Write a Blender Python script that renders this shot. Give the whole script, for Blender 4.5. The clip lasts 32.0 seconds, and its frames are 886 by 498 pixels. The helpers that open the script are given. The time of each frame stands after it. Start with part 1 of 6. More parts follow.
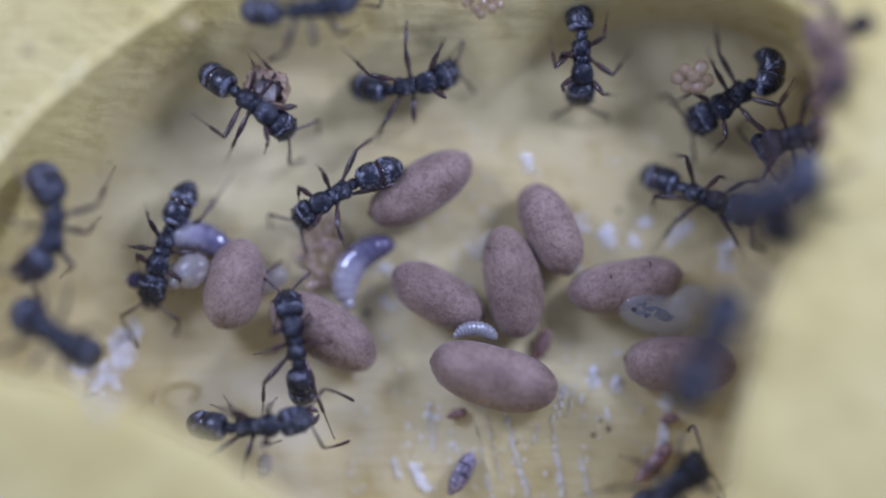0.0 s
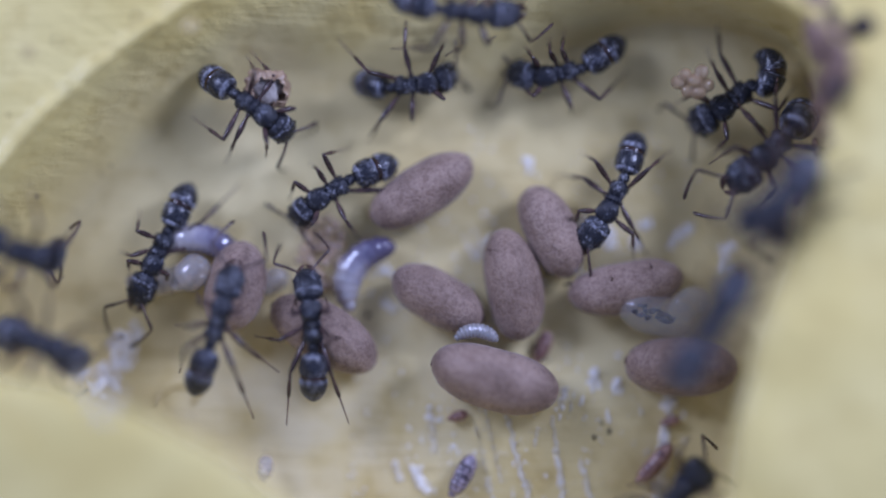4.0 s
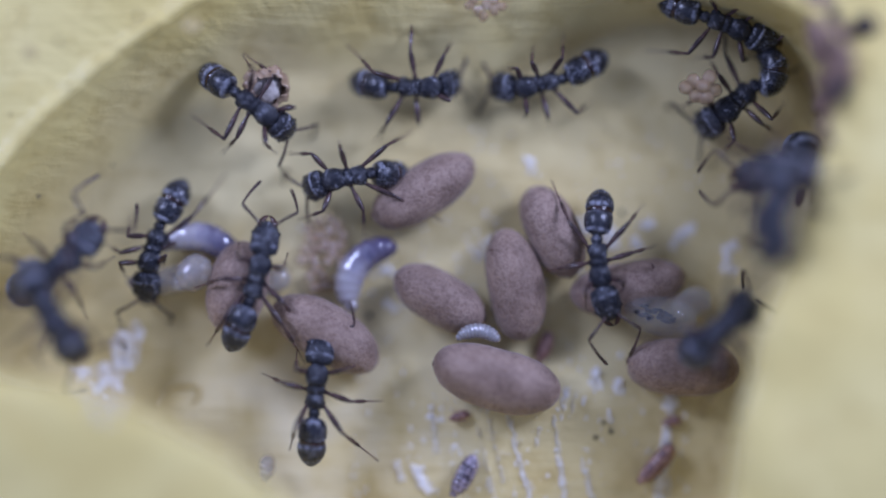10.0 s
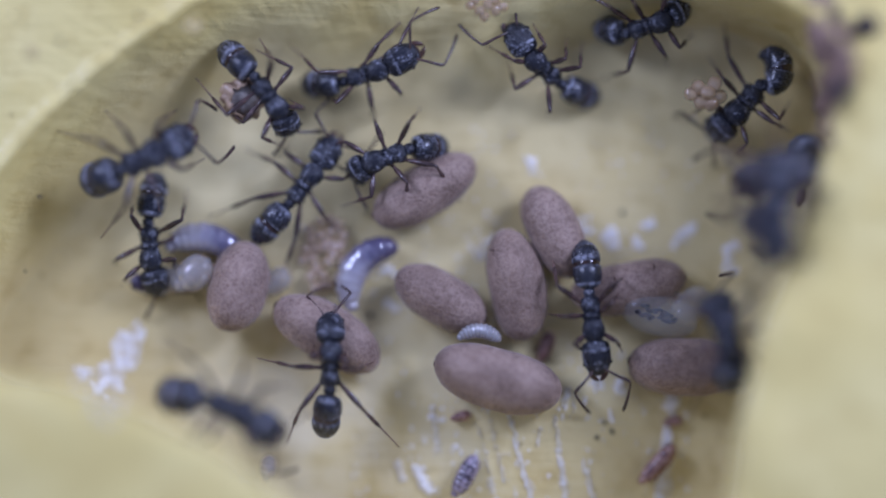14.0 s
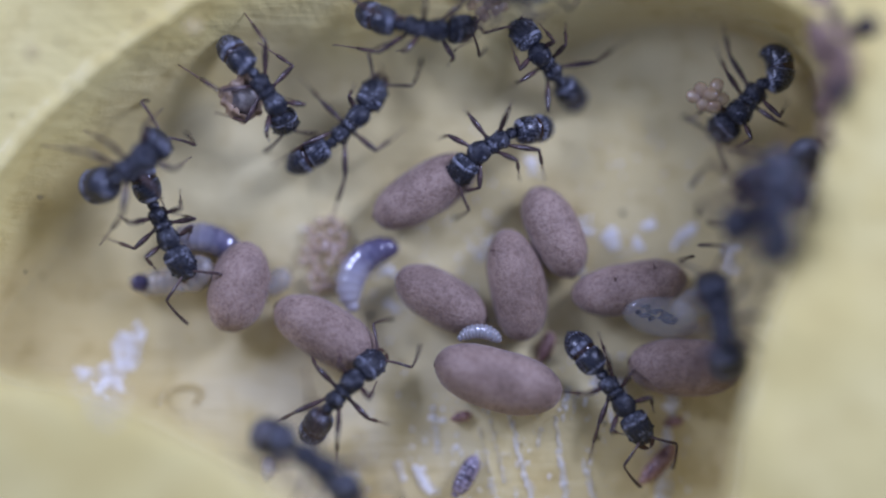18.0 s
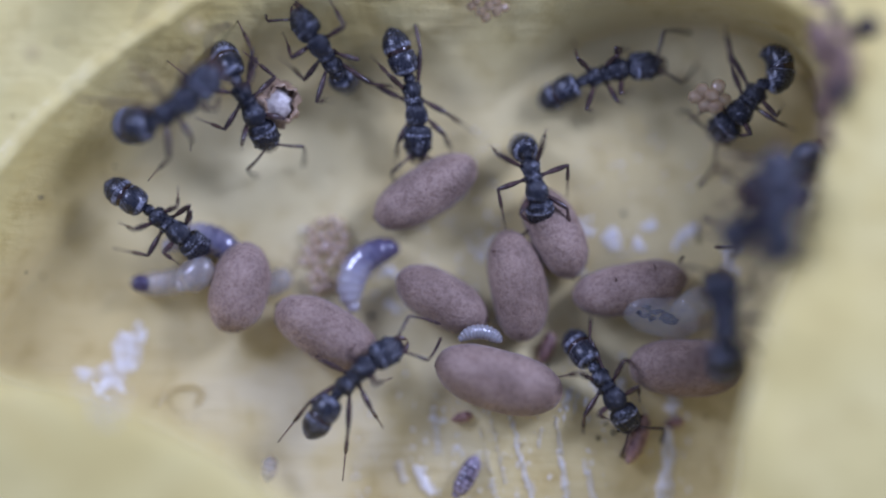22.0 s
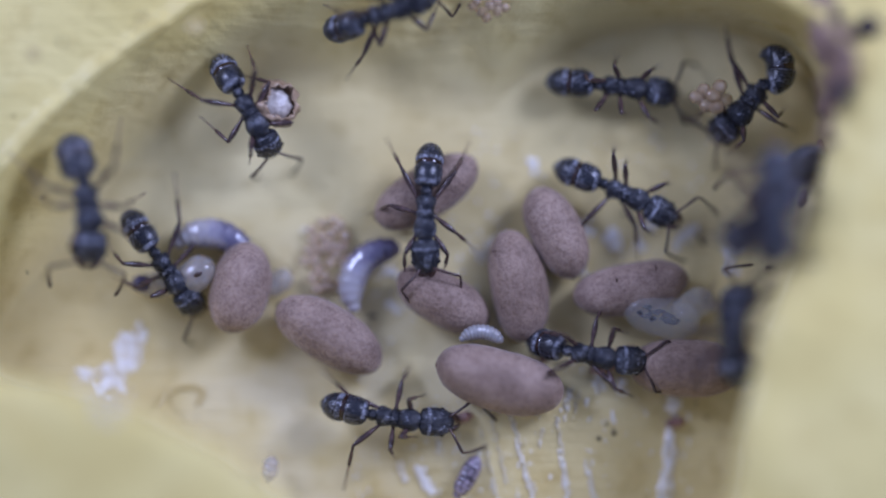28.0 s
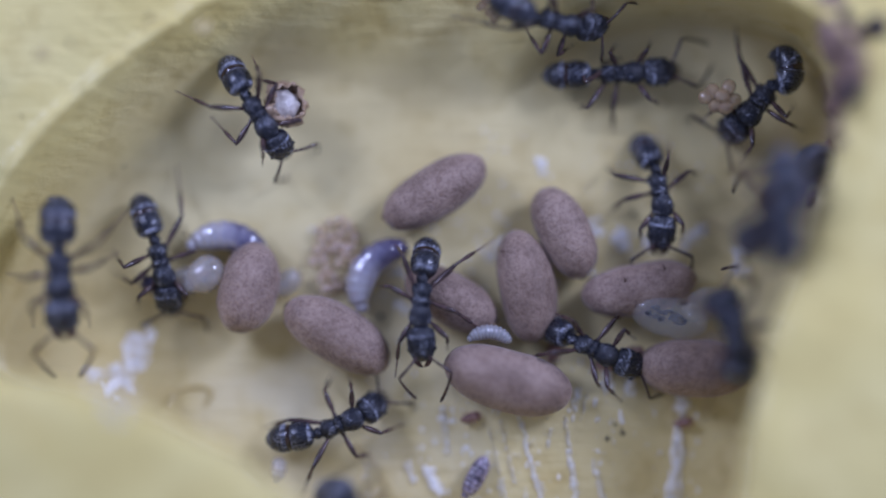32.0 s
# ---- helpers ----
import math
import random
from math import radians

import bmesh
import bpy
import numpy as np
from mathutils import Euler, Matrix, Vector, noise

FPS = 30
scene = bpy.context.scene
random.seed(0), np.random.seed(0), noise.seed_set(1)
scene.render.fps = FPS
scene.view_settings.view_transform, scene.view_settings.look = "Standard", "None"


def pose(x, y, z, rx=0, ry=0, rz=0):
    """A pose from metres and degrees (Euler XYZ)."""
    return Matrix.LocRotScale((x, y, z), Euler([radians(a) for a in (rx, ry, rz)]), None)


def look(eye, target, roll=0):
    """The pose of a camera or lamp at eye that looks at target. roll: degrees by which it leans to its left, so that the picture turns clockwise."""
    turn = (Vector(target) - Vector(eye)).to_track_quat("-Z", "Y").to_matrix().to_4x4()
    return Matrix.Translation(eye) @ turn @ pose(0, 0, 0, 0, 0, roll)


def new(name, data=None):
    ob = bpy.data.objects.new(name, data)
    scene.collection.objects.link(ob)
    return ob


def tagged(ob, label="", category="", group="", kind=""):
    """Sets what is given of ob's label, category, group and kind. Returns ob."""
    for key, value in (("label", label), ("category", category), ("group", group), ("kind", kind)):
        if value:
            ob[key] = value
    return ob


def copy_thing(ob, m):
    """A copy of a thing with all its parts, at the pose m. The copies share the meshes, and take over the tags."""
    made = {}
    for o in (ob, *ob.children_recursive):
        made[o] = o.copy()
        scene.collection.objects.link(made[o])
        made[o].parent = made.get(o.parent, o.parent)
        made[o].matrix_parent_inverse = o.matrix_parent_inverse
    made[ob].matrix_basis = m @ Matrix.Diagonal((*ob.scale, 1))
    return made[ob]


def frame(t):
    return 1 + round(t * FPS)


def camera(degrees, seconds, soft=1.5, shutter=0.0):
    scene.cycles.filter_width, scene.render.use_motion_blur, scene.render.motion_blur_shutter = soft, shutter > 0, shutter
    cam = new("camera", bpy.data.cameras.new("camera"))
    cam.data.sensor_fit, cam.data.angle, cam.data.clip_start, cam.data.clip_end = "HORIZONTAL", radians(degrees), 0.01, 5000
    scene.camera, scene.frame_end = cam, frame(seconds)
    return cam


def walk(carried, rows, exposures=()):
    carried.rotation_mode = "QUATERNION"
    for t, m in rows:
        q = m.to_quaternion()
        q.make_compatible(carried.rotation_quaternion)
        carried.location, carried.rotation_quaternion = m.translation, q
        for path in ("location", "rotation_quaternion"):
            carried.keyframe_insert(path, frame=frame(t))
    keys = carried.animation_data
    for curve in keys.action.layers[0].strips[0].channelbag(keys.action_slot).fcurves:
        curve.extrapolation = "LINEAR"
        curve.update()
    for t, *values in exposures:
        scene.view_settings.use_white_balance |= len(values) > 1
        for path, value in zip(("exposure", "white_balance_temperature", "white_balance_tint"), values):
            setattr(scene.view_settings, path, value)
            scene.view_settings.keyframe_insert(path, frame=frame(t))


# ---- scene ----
MM = 0.001
EYE = (0.00000, -0.00337, 0.09644)
cam = camera(20, 32.0, soft=2.15)
cam.data.dof.use_dof = True
cam.data.dof.focus_distance = 0.0945
cam.data.dof.aperture_fstop = 5.0
walk(cam, [
    (0, Matrix.Translation(EYE) @ pose(0, 0, 0, 1.9227, -0.1289, 0)),
    (0.3, Matrix.Translation(EYE) @ pose(0, 0, 0, 1.9420, -0.1482, 0)),
    (0.6, Matrix.Translation(EYE) @ pose(0, 0, 0, 1.9485, -0.1482, 0)),
    (1, Matrix.Translation(EYE) @ pose(0, 0, 0, 1.9485, -0.1289, 0)),
    (3, Matrix.Translation(EYE) @ pose(0, 0, 0, 1.9717, -0.1160, 0)),
    (6, Matrix.Translation(EYE) @ pose(0, 0, 0, 1.9742, -0.0928, 0)),
    (9, Matrix.Translation(EYE) @ pose(0, 0, 0, 1.9742, -0.0773, 0)),
    (12, Matrix.Translation(EYE) @ pose(0, 0, 0, 1.9742, -0.0554, 0)),
    (17, Matrix.Translation(EYE) @ pose(0, 0, 0, 1.9832, -0.0387, 0)),
    (21, Matrix.Translation(EYE) @ pose(0, 0, 0, 1.9961, -0.0258, 0)),
    (25, Matrix.Translation(EYE) @ pose(0, 0, 0, 2.0000, -0.0039, 0)),
    (28, Matrix.Translation(EYE) @ pose(0, 0, 0, 2.0000, 0.0000, 0)),
    (31.3, Matrix.Translation(EYE) @ pose(0, 0, 0, 2.0000, 0.0052, 0)),
    (31.6, Matrix.Translation(EYE) @ pose(0, 0, 0, 2.0000, 0.0258, 0)),
    (31.8, Matrix.Translation(EYE) @ pose(0, 0, 0, 2.0013, 0.0838, 0)),
    (31.9, Matrix.Translation(EYE) @ pose(0, 0, 0, 2.0026, 0.1289, 0)),
    (32, Matrix.Translation(EYE) @ pose(0, 0, 0, 2.0039, 0.1869, 0))], exposures=[(0, 0.32, 4985, 34), (6, 0.30, 4985, 34), (23, 0.35, 4985, 34), (28, 0.33, 4985, 34), (29.5, 0.29, 4985, 34), (32, 0.24, 4985, 34)])

# ---- light: a dim room and two small lamps on arms beside the lens ----
world = bpy.data.worlds.new("room")
scene.world = world
world.use_nodes = True
world.node_tree.nodes["Background"].inputs[0].default_value = (0.78, 0.87, 1.0, 1)
world.node_tree.nodes["Background"].inputs[1].default_value = 0.21


def lamp(name, eye, target, size, watts, colour):
    data = bpy.data.lights.new(name, "AREA")
    data.shape, data.size, data.energy, data.color = "DISK", size * MM, watts, colour
    ob = new(name, data)
    ob.matrix_world = look([v * MM for v in eye], [v * MM for v in target])
    return ob


lamp("lamp_west", (-62, 44, 58), (1, 0, 0), 30, 0.0295, (0.90, 0.94, 1.0))
lamp("lamp_east", (62, 44, 58), (-1, 0, 0), 30, 0.0450, (0.90, 0.94, 1.0))


# ---- materials ----
def material(name, base, rough=0.6, spec=0.5):
    """A principled material; returns it with its nodes, links and shader."""
    m = bpy.data.materials.new(name)
    m.use_nodes = True
    nodes, links = m.node_tree.nodes, m.node_tree.links
    b = nodes["Principled BSDF"]
    b.inputs["Base Color"].default_value = (*base, 1)
    b.inputs["Roughness"].default_value = rough
    b.inputs["Specular IOR Level"].default_value = spec
    return m, nodes, links, b


def tex(nodes, links, kind, scale, detail=3.0, stretch=(1, 1, 1)):
    """A texture in object space, its scale in repeats per millimetre."""
    co = nodes.new("ShaderNodeTexCoord")
    mp = nodes.new("ShaderNodeMapping")
    mp.inputs["Scale"].default_value = stretch
    links.new(co.outputs["Object"], mp.inputs["Vector"])
    t = nodes.new("ShaderNodeTexNoise" if kind == "noise" else "ShaderNodeTexVoronoi")
    t.inputs["Scale"].default_value = scale * 1000
    if kind == "noise":
        t.inputs["Detail"].default_value = detail
    links.new(mp.outputs[0], t.inputs["Vector"])
    return t


def ramp(nodes, links, source, stops):
    r = nodes.new("ShaderNodeValToRGB")
    while len(r.color_ramp.elements) < len(stops):
        r.color_ramp.elements.new(0.5)
    for e, (p, c) in zip(r.color_ramp.elements, stops):
        e.position, e.color = p, (*c, 1) if len(c) == 3 else c
    links.new(source, r.inputs["Fac"])
    return r


def mix(nodes, links, kind, fac, a, b):
    n = nodes.new("ShaderNodeMix")
    n.data_type, n.blend_type = "RGBA", kind
    n.inputs[0].default_value = fac if isinstance(fac, float) else 0.5
    if not isinstance(fac, float):
        links.new(fac, n.inputs[0])
    links.new(a, n.inputs[6])
    links.new(b, n.inputs[7])
    return n.outputs[2]


def bump(nodes, links, b, height, depth, strength=1.0):
    n = nodes.new("ShaderNodeBump")
    n.inputs["Distance"].default_value = depth * MM
    n.inputs["Strength"].default_value = strength
    links.new(height, n.inputs["Height"])
    links.new(n.outputs[0], b.inputs["Normal"])
    return n


def grey(v):
    return (v, v, v)


def make_ground():
    m, n, l, b = material("pale_yellow_clay", (0.66, 0.58, 0.27), 0.5, 0.32)
    broad = tex(n, l, "noise", 0.11, 4)
    fine = tex(n, l, "noise", 0.9, 6)
    grain = tex(n, l, "noise", 7.0, 4)
    inner_haze = n.new("ShaderNodeAttribute")
    inner_haze.attribute_name = "inner_haze"
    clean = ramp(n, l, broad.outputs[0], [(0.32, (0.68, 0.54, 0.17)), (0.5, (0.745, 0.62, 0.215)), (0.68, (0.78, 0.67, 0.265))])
    # floor colour greyed and cooled, standing for haze inside the chamber
    hazed = ramp(n, l, broad.outputs[0], [(0.32, (0.625, 0.510, 0.212)), (0.5, (0.69, 0.585, 0.274)), (0.68, (0.73, 0.64, 0.332))])
    c1 = mix(n, l, "MIX", inner_haze.outputs["Fac"], clean.outputs[0], hazed.outputs[0])
    c2 = ramp(n, l, fine.outputs[0], [(0.30, (0.80, 0.76, 0.66)), (0.48, (1, 1, 1)), (0.8, (1.0, 1.0, 1.0))])
    col = mix(n, l, "MULTIPLY", 0.7, c1, c2.outputs[0])
    spot = tex(n, l, "voronoi", 0.55)
    dots = ramp(n, l, spot.outputs["Distance"], [(0.035, (0.35, 0.27, 0.16)), (0.075, (1, 1, 1))])
    col = mix(n, l, "MULTIPLY", 0.5, col, dots.outputs[0])
    # ochre stains soaked into the floor
    blot = tex(n, l, "noise", 0.30, 5)
    ochre = ramp(n, l, blot.outputs[0], [(0.60, (1, 1, 1)), (0.74, (0.88, 0.80, 0.58))])
    col = mix(n, l, "MULTIPLY", 0.5, col, ochre.outputs[0])
    # a thin cloudy whitish tint over the near part of the floor
    far = n.new("ShaderNodeVectorMath")
    far.operation = "DISTANCE"
    far.inputs[1].default_value = (-0.0050, -0.0062, 0)
    l.new(n.new("ShaderNodeTexCoord").outputs["Object"], far.inputs[0])
    reach = n.new("ShaderNodeMapRange")
    for key, v in zip(("From Min", "From Max", "To Min", "To Max"), (0.0075, 0.002, 0.0, 1.0)):
        reach.inputs[key].default_value = v
    l.new(far.outputs["Value"], reach.inputs["Value"])
    cloud = ramp(n, l, tex(n, l, "noise", 0.45, 5).outputs[0], [(0.40, grey(0.05)), (0.62, grey(0.45))])
    white = n.new("ShaderNodeRGB")
    white.outputs[0].default_value = (0.74, 0.69, 0.52, 1)
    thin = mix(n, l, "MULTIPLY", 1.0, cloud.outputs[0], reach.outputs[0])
    thin = mix(n, l, "MULTIPLY", 1.0, thin, inner_haze.outputs["Fac"])
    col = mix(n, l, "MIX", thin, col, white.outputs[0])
    l.new(col, b.inputs["Base Color"])
    r = ramp(n, l, fine.outputs[0], [(0.40, grey(0.58)), (0.62, grey(0.28))])
    l.new(r.outputs[0], b.inputs["Roughness"])
    scratch = tex(n, l, "noise", 3.4, 2, (0.10, 1.0, 0.35))
    scratch.inputs["Vector"].links[0].from_node.inputs["Rotation"].default_value = (0, 0, radians(-20))
    h = mix(n, l, "ADD", 0.25, fine.outputs[0], grain.outputs[0])
    h = mix(n, l, "ADD", 0.8, h, scratch.outputs[0])
    bump(n, l, b, h, 0.12, 0.6)
    return m


def scatter(nodes, links, *textures):
    """Shift the textures by a chance of each object's own, so that no two wear alike."""
    own = nodes.new("ShaderNodeObjectInfo")
    for t in textures:
        mp = t.inputs["Vector"].links[0].from_node
        comb = nodes.new("ShaderNodeCombineXYZ")
        for k, v in enumerate((0.031, 0.017, 0.023)):
            by = nodes.new("ShaderNodeMath")
            by.operation = "MULTIPLY"
            by.inputs[1].default_value = v
            links.new(own.outputs["Random"], by.inputs[0])
            links.new(by.outputs[0], comb.inputs[k])
        links.new(comb.outputs[0], mp.inputs["Location"])


def make_ant_body():
    m, n, l, b = material("black_ant_cuticle", (0.008, 0.008, 0.011), 0.30, 0.42)
    patch = tex(n, l, "noise", 2.8, 3)
    down = tex(n, l, "noise", 13, 3, (0.7, 1.2, 1.2))
    wrinkle = tex(n, l, "noise", 5.0, 5, (0.6, 1.2, 1.2))
    scatter(n, l, patch, down)
    p = ramp(n, l, patch.outputs[0], [(0.50, grey(0.0)), (0.57, grey(1.0))])
    q = ramp(n, l, down.outputs[0], [(0.42, grey(0.0)), (0.64, grey(1.0))])
    worn = mix(n, l, "MULTIPLY", 1.0, p.outputs[0], q.outputs[0])
    c = ramp(n, l, worn, [(0.0, (0.018, 0.0195, 0.027)), (0.40, (0.030, 0.032, 0.041)), (1.0, (0.28, 0.29, 0.34))])
    l.new(c.outputs[0], b.inputs["Base Color"])
    r = ramp(n, l, wrinkle.outputs[0], [(0.38, grey(0.18)), (0.64, grey(0.46))])
    l.new(r.outputs[0], b.inputs["Roughness"])
    h = mix(n, l, "ADD", 0.4, wrinkle.outputs[0], down.outputs[0])
    bump(n, l, b, h, 0.10, 0.9)
    return m


def make_ant_gaster():
    m, n, l, b = material("polished_black_gaster", (0.010, 0.009, 0.011), 0.22, 0.6)
    broad = tex(n, l, "noise", 1.9, 2)
    down = tex(n, l, "noise", 14, 3, (0.45, 1, 1))
    scatter(n, l, broad, down)
    p = ramp(n, l, broad.outputs[0], [(0.50, grey(0.0)), (0.62, grey(1.0))])
    q = ramp(n, l, down.outputs[0], [(0.46, grey(0.0)), (0.66, grey(1.0))])
    worn = mix(n, l, "MULTIPLY", 1.0, p.outputs[0], q.outputs[0])
    c = ramp(n, l, worn, [(0.0, (0.019, 0.0205, 0.028)), (1.0, (0.17, 0.175, 0.21))])
    l.new(c.outputs[0], b.inputs["Base Color"])
    r = ramp(n, l, down.outputs[0], [(0.35, grey(0.20)), (0.7, grey(0.40))])
    l.new(r.outputs[0], b.inputs["Roughness"])
    bump(n, l, b, down.outputs[0], 0.022, 0.6)
    return m


def make_plain(name, lo, hi, rough, scale=6.0, depth=0.02, spec=0.5):
    m, n, l, b = material(name, hi, rough, spec)
    g = tex(n, l, "noise", scale, 4)
    c = ramp(n, l, g.outputs[0], [(0.33, lo), (0.67, hi)])
    l.new(c.outputs[0], b.inputs["Base Color"])
    bump(n, l, b, g.outputs[0], depth, 0.6)
    return m


def make_cocoon():
    m, n, l, b = material("tan_cocoon_silk", (0.46, 0.29, 0.21), 0.62, 0.3)
    broad = tex(n, l, "noise", 0.8, 4)
    net = tex(n, l, "noise", 8.0, 5)
    pit = tex(n, l, "noise", 4.2, 4)
    scatter(n, l, broad, net, pit)
    c1 = ramp(n, l, broad.outputs[0], [(0.33, (0.24, 0.168, 0.123)), (0.67, (0.385, 0.282, 0.212))])
    c2 = ramp(n, l, net.outputs[0], [(0.34, (0.62, 0.56, 0.53)), (0.58, (1, 1, 1))])
    col = mix(n, l, "MULTIPLY", 0.6, c1.outputs[0], c2.outputs[0])
    c3 = ramp(n, l, pit.outputs[0], [(0.34, (0.74, 0.69, 0.67)), (0.50, (1, 1, 1)), (0.66, (1.08, 1.08, 1.08))])
    col = mix(n, l, "MULTIPLY", 0.7, col, c3.outputs[0])
    own = n.new("ShaderNodeObjectInfo")
    shade = ramp(n, l, own.outputs["Random"], [(0.0, (0.90, 0.88, 0.86)), (0.5, (1, 1, 1)), (1.0, (1.05, 1.05, 1.07))])
    col = mix(n, l, "MULTIPLY", 1.0, col, shade.outputs[0])
    l.new(col, b.inputs["Base Color"])
    h = mix(n, l, "ADD", 0.5, net.outputs[0], pit.outputs[0])
    bump(n, l, b, h, 0.07, 0.7)
    b.inputs["Sheen Weight"].default_value = 0.2
    return m


def make_soft(name, base, sub, rough=0.18, radius=(0.5, 0.4, 0.3)):
    """Wet, milky flesh of larvae and eggs."""
    m, n, l, b = material(name, base, rough, 0.6)
    g = tex(n, l, "noise", 3.0, 3)
    c = ramp(n, l, g.outputs[0], [(0.35, tuple(v * 0.8 for v in base)), (0.65, base)])
    l.new(c.outputs[0], b.inputs["Base Color"])
    b.inputs["Subsurface Weight"].default_value = sub
    b.inputs["Subsurface Radius"].default_value = radius
    b.inputs["Subsurface Scale"].default_value = 0.6 * MM
    b.inputs["Coat Weight"].default_value = 1.0
    b.inputs["Coat Roughness"].default_value = 0.04
    b.inputs["Coat IOR"].default_value = 1.75
    return m


def make_larva_skin():
    """Glossy lilac-white skin, its hind half stained violet by the gut beneath."""
    m, n, l, b = material("lilac_larva_skin", (0.5, 0.48, 0.5), 0.22, 0.6)
    place = n.new("ShaderNodeSeparateXYZ")
    l.new(n.new("ShaderNodeTexCoord").outputs["Object"], place.inputs[0])
    blot = tex(n, l, "noise", 1.6, 3)
    shift = n.new("ShaderNodeMath")
    shift.operation = "MULTIPLY_ADD"
    shift.inputs[1].default_value = 0.0022
    l.new(blot.outputs[0], shift.inputs[0])
    l.new(place.outputs["X"], shift.inputs[2])
    along = n.new("ShaderNodeMapRange")
    for key, v in zip(("From Min", "From Max"), (0.0003, 0.0021)):
        along.inputs[key].default_value = v
    l.new(shift.outputs[0], along.inputs["Value"])
    c = ramp(n, l, along.outputs[0], [(0.0, (0.40, 0.37, 0.375)), (0.35, (0.33, 0.305, 0.355)), (0.75, (0.13, 0.115, 0.18)), (1.0, (0.09, 0.075, 0.13))])
    l.new(c.outputs[0], b.inputs["Base Color"])
    b.inputs["Subsurface Weight"].default_value = 0.2
    b.inputs["Subsurface Radius"].default_value = (0.5, 0.4, 0.4)
    b.inputs["Subsurface Scale"].default_value = 0.4 * MM
    b.inputs["Coat Weight"].default_value = 1.0
    b.inputs["Coat Roughness"].default_value = 0.05
    b.inputs["Coat IOR"].default_value = 1.75
    return m


def make_fuzz():
    """Black cuticle under sparse short whitish hairs, thicker in some spots."""
    m, n, l, b = material("whitish_down", (0.1, 0.1, 0.1), 0.5, 0.4)
    hair = tex(n, l, "noise", 15.0, 3, (0.35, 1, 1))
    thick = tex(n, l, "noise", 2.6, 2)
    scatter(n, l, hair, thick)
    both = mix(n, l, "ADD", 0.9, hair.outputs[0], thick.outputs[0])
    c = ramp(n, l, both, [(0.80, (0.010, 0.010, 0.014)), (0.97, (0.12, 0.125, 0.15)), (1.0, (0.26, 0.27, 0.32))])
    l.new(c.outputs[0], b.inputs["Base Color"])
    bump(n, l, b, hair.outputs[0], 0.03, 0.6)
    return m


M_GROUND = make_ground()
M_BODY = make_ant_body()
M_GASTER = make_ant_gaster()
M_LEG = make_plain("dark_brown_leg", (0.030, 0.020, 0.019), (0.105, 0.064, 0.056), 0.24, 5)
M_TARSUS = make_plain("reddish_brown_foot", (0.09, 0.048, 0.034), (0.19, 0.105, 0.078), 0.40, 5)
M_JAW = make_plain("red_brown_jaw", (0.030, 0.013, 0.009), (0.105, 0.050, 0.032), 0.28, 5)
M_FUZZ = make_fuzz()
M_COLLAR = make_plain("glossy_brown_collar", (0.014, 0.008, 0.007), (0.040, 0.019, 0.014), 0.14, 4, 0.01, 0.7)
M_EYE = make_plain("dull_black_eye", (0.006, 0.006, 0.008), (0.02, 0.02, 0.024), 0.2, 20)
M_COCOON = make_cocoon()
M_SEAM = make_plain("dark_cocoon_spot", (0.05, 0.028, 0.02), (0.16, 0.09, 0.065), 0.7, 5)
M_LARVA = make_soft("milky_larva_skin", (0.58, 0.53, 0.48), 0.6)
M_LARVA.node_tree.nodes["Principled BSDF"].inputs["Alpha"].default_value = 0.46
M_LILAC = make_larva_skin()
M_RINGED = make_soft("white_larva_skin", (0.31, 0.30, 0.30), 0.3)
M_LINING = make_plain("whitish_lining", (0.42, 0.36, 0.31), (0.72, 0.66, 0.58), 0.3, 4, 0.1)
M_GUT = make_plain("dark_gut", (0.004, 0.004, 0.006), (0.05, 0.045, 0.055), 0.6, 3, 0.02, 0.15)
M_VIOLET = make_plain("violet_gut", (0.018, 0.014, 0.030), (0.12, 0.095, 0.16), 0.3, 2.4)
M_AMBER = make_soft("amber_egg", (0.50, 0.35, 0.20), 0.2, 0.05)
M_AMBER.node_tree.nodes["Principled BSDF"].inputs["Alpha"].default_value = 0.54
M_PALE_EGG = make_soft("pale_egg", (0.68, 0.51, 0.36), 0.2, 0.05)
M_PALE_EGG.node_tree.nodes["Principled BSDF"].inputs["Alpha"].default_value = 0.56
M_CLEAR = make_soft("clear_larva_skin", (0.72, 0.70, 0.64), 0.2, 0.08)
M_CLEAR.node_tree.nodes["Principled BSDF"].inputs["Alpha"].default_value = 0.24
M_RED = make_plain("red_brown_pupa", (0.15, 0.07, 0.055), (0.40, 0.25, 0.20), 0.30, 3, 0.06)
M_PURPLE = make_plain("dark_segmented_pupa", (0.05, 0.04, 0.055), (0.36, 0.30, 0.36), 0.26, 4, 0.08, 0.7)
# near-white flecks: lamp glints on the wet floor put into the base colour
M_WHITE = make_plain("white_wet_glint", (0.84, 0.80, 0.70), (0.94, 0.91, 0.84), 0.20, 7, 0.02, 0.9)
M_WHITE.node_tree.nodes["Principled BSDF"].inputs["Coat Weight"].default_value = 0.8
M_DIRT = make_plain("brown_dirt_crust", (0.14, 0.085, 0.06), (0.38, 0.26, 0.19), 0.75, 1.2, 0.15)
M_BLACK = make_plain("black_grit", (0.012, 0.009, 0.012), (0.05, 0.035, 0.04), 0.55, 3, 0.05)
M_HUSK = make_plain("tan_husk", (0.24, 0.15, 0.085), (0.52, 0.38, 0.24), 0.35, 3.0, 0.12)
M_GUM = make_plain("ochre_gum", (0.52, 0.40, 0.14), (0.62, 0.51, 0.22), 0.3, 1.5, 0.05)


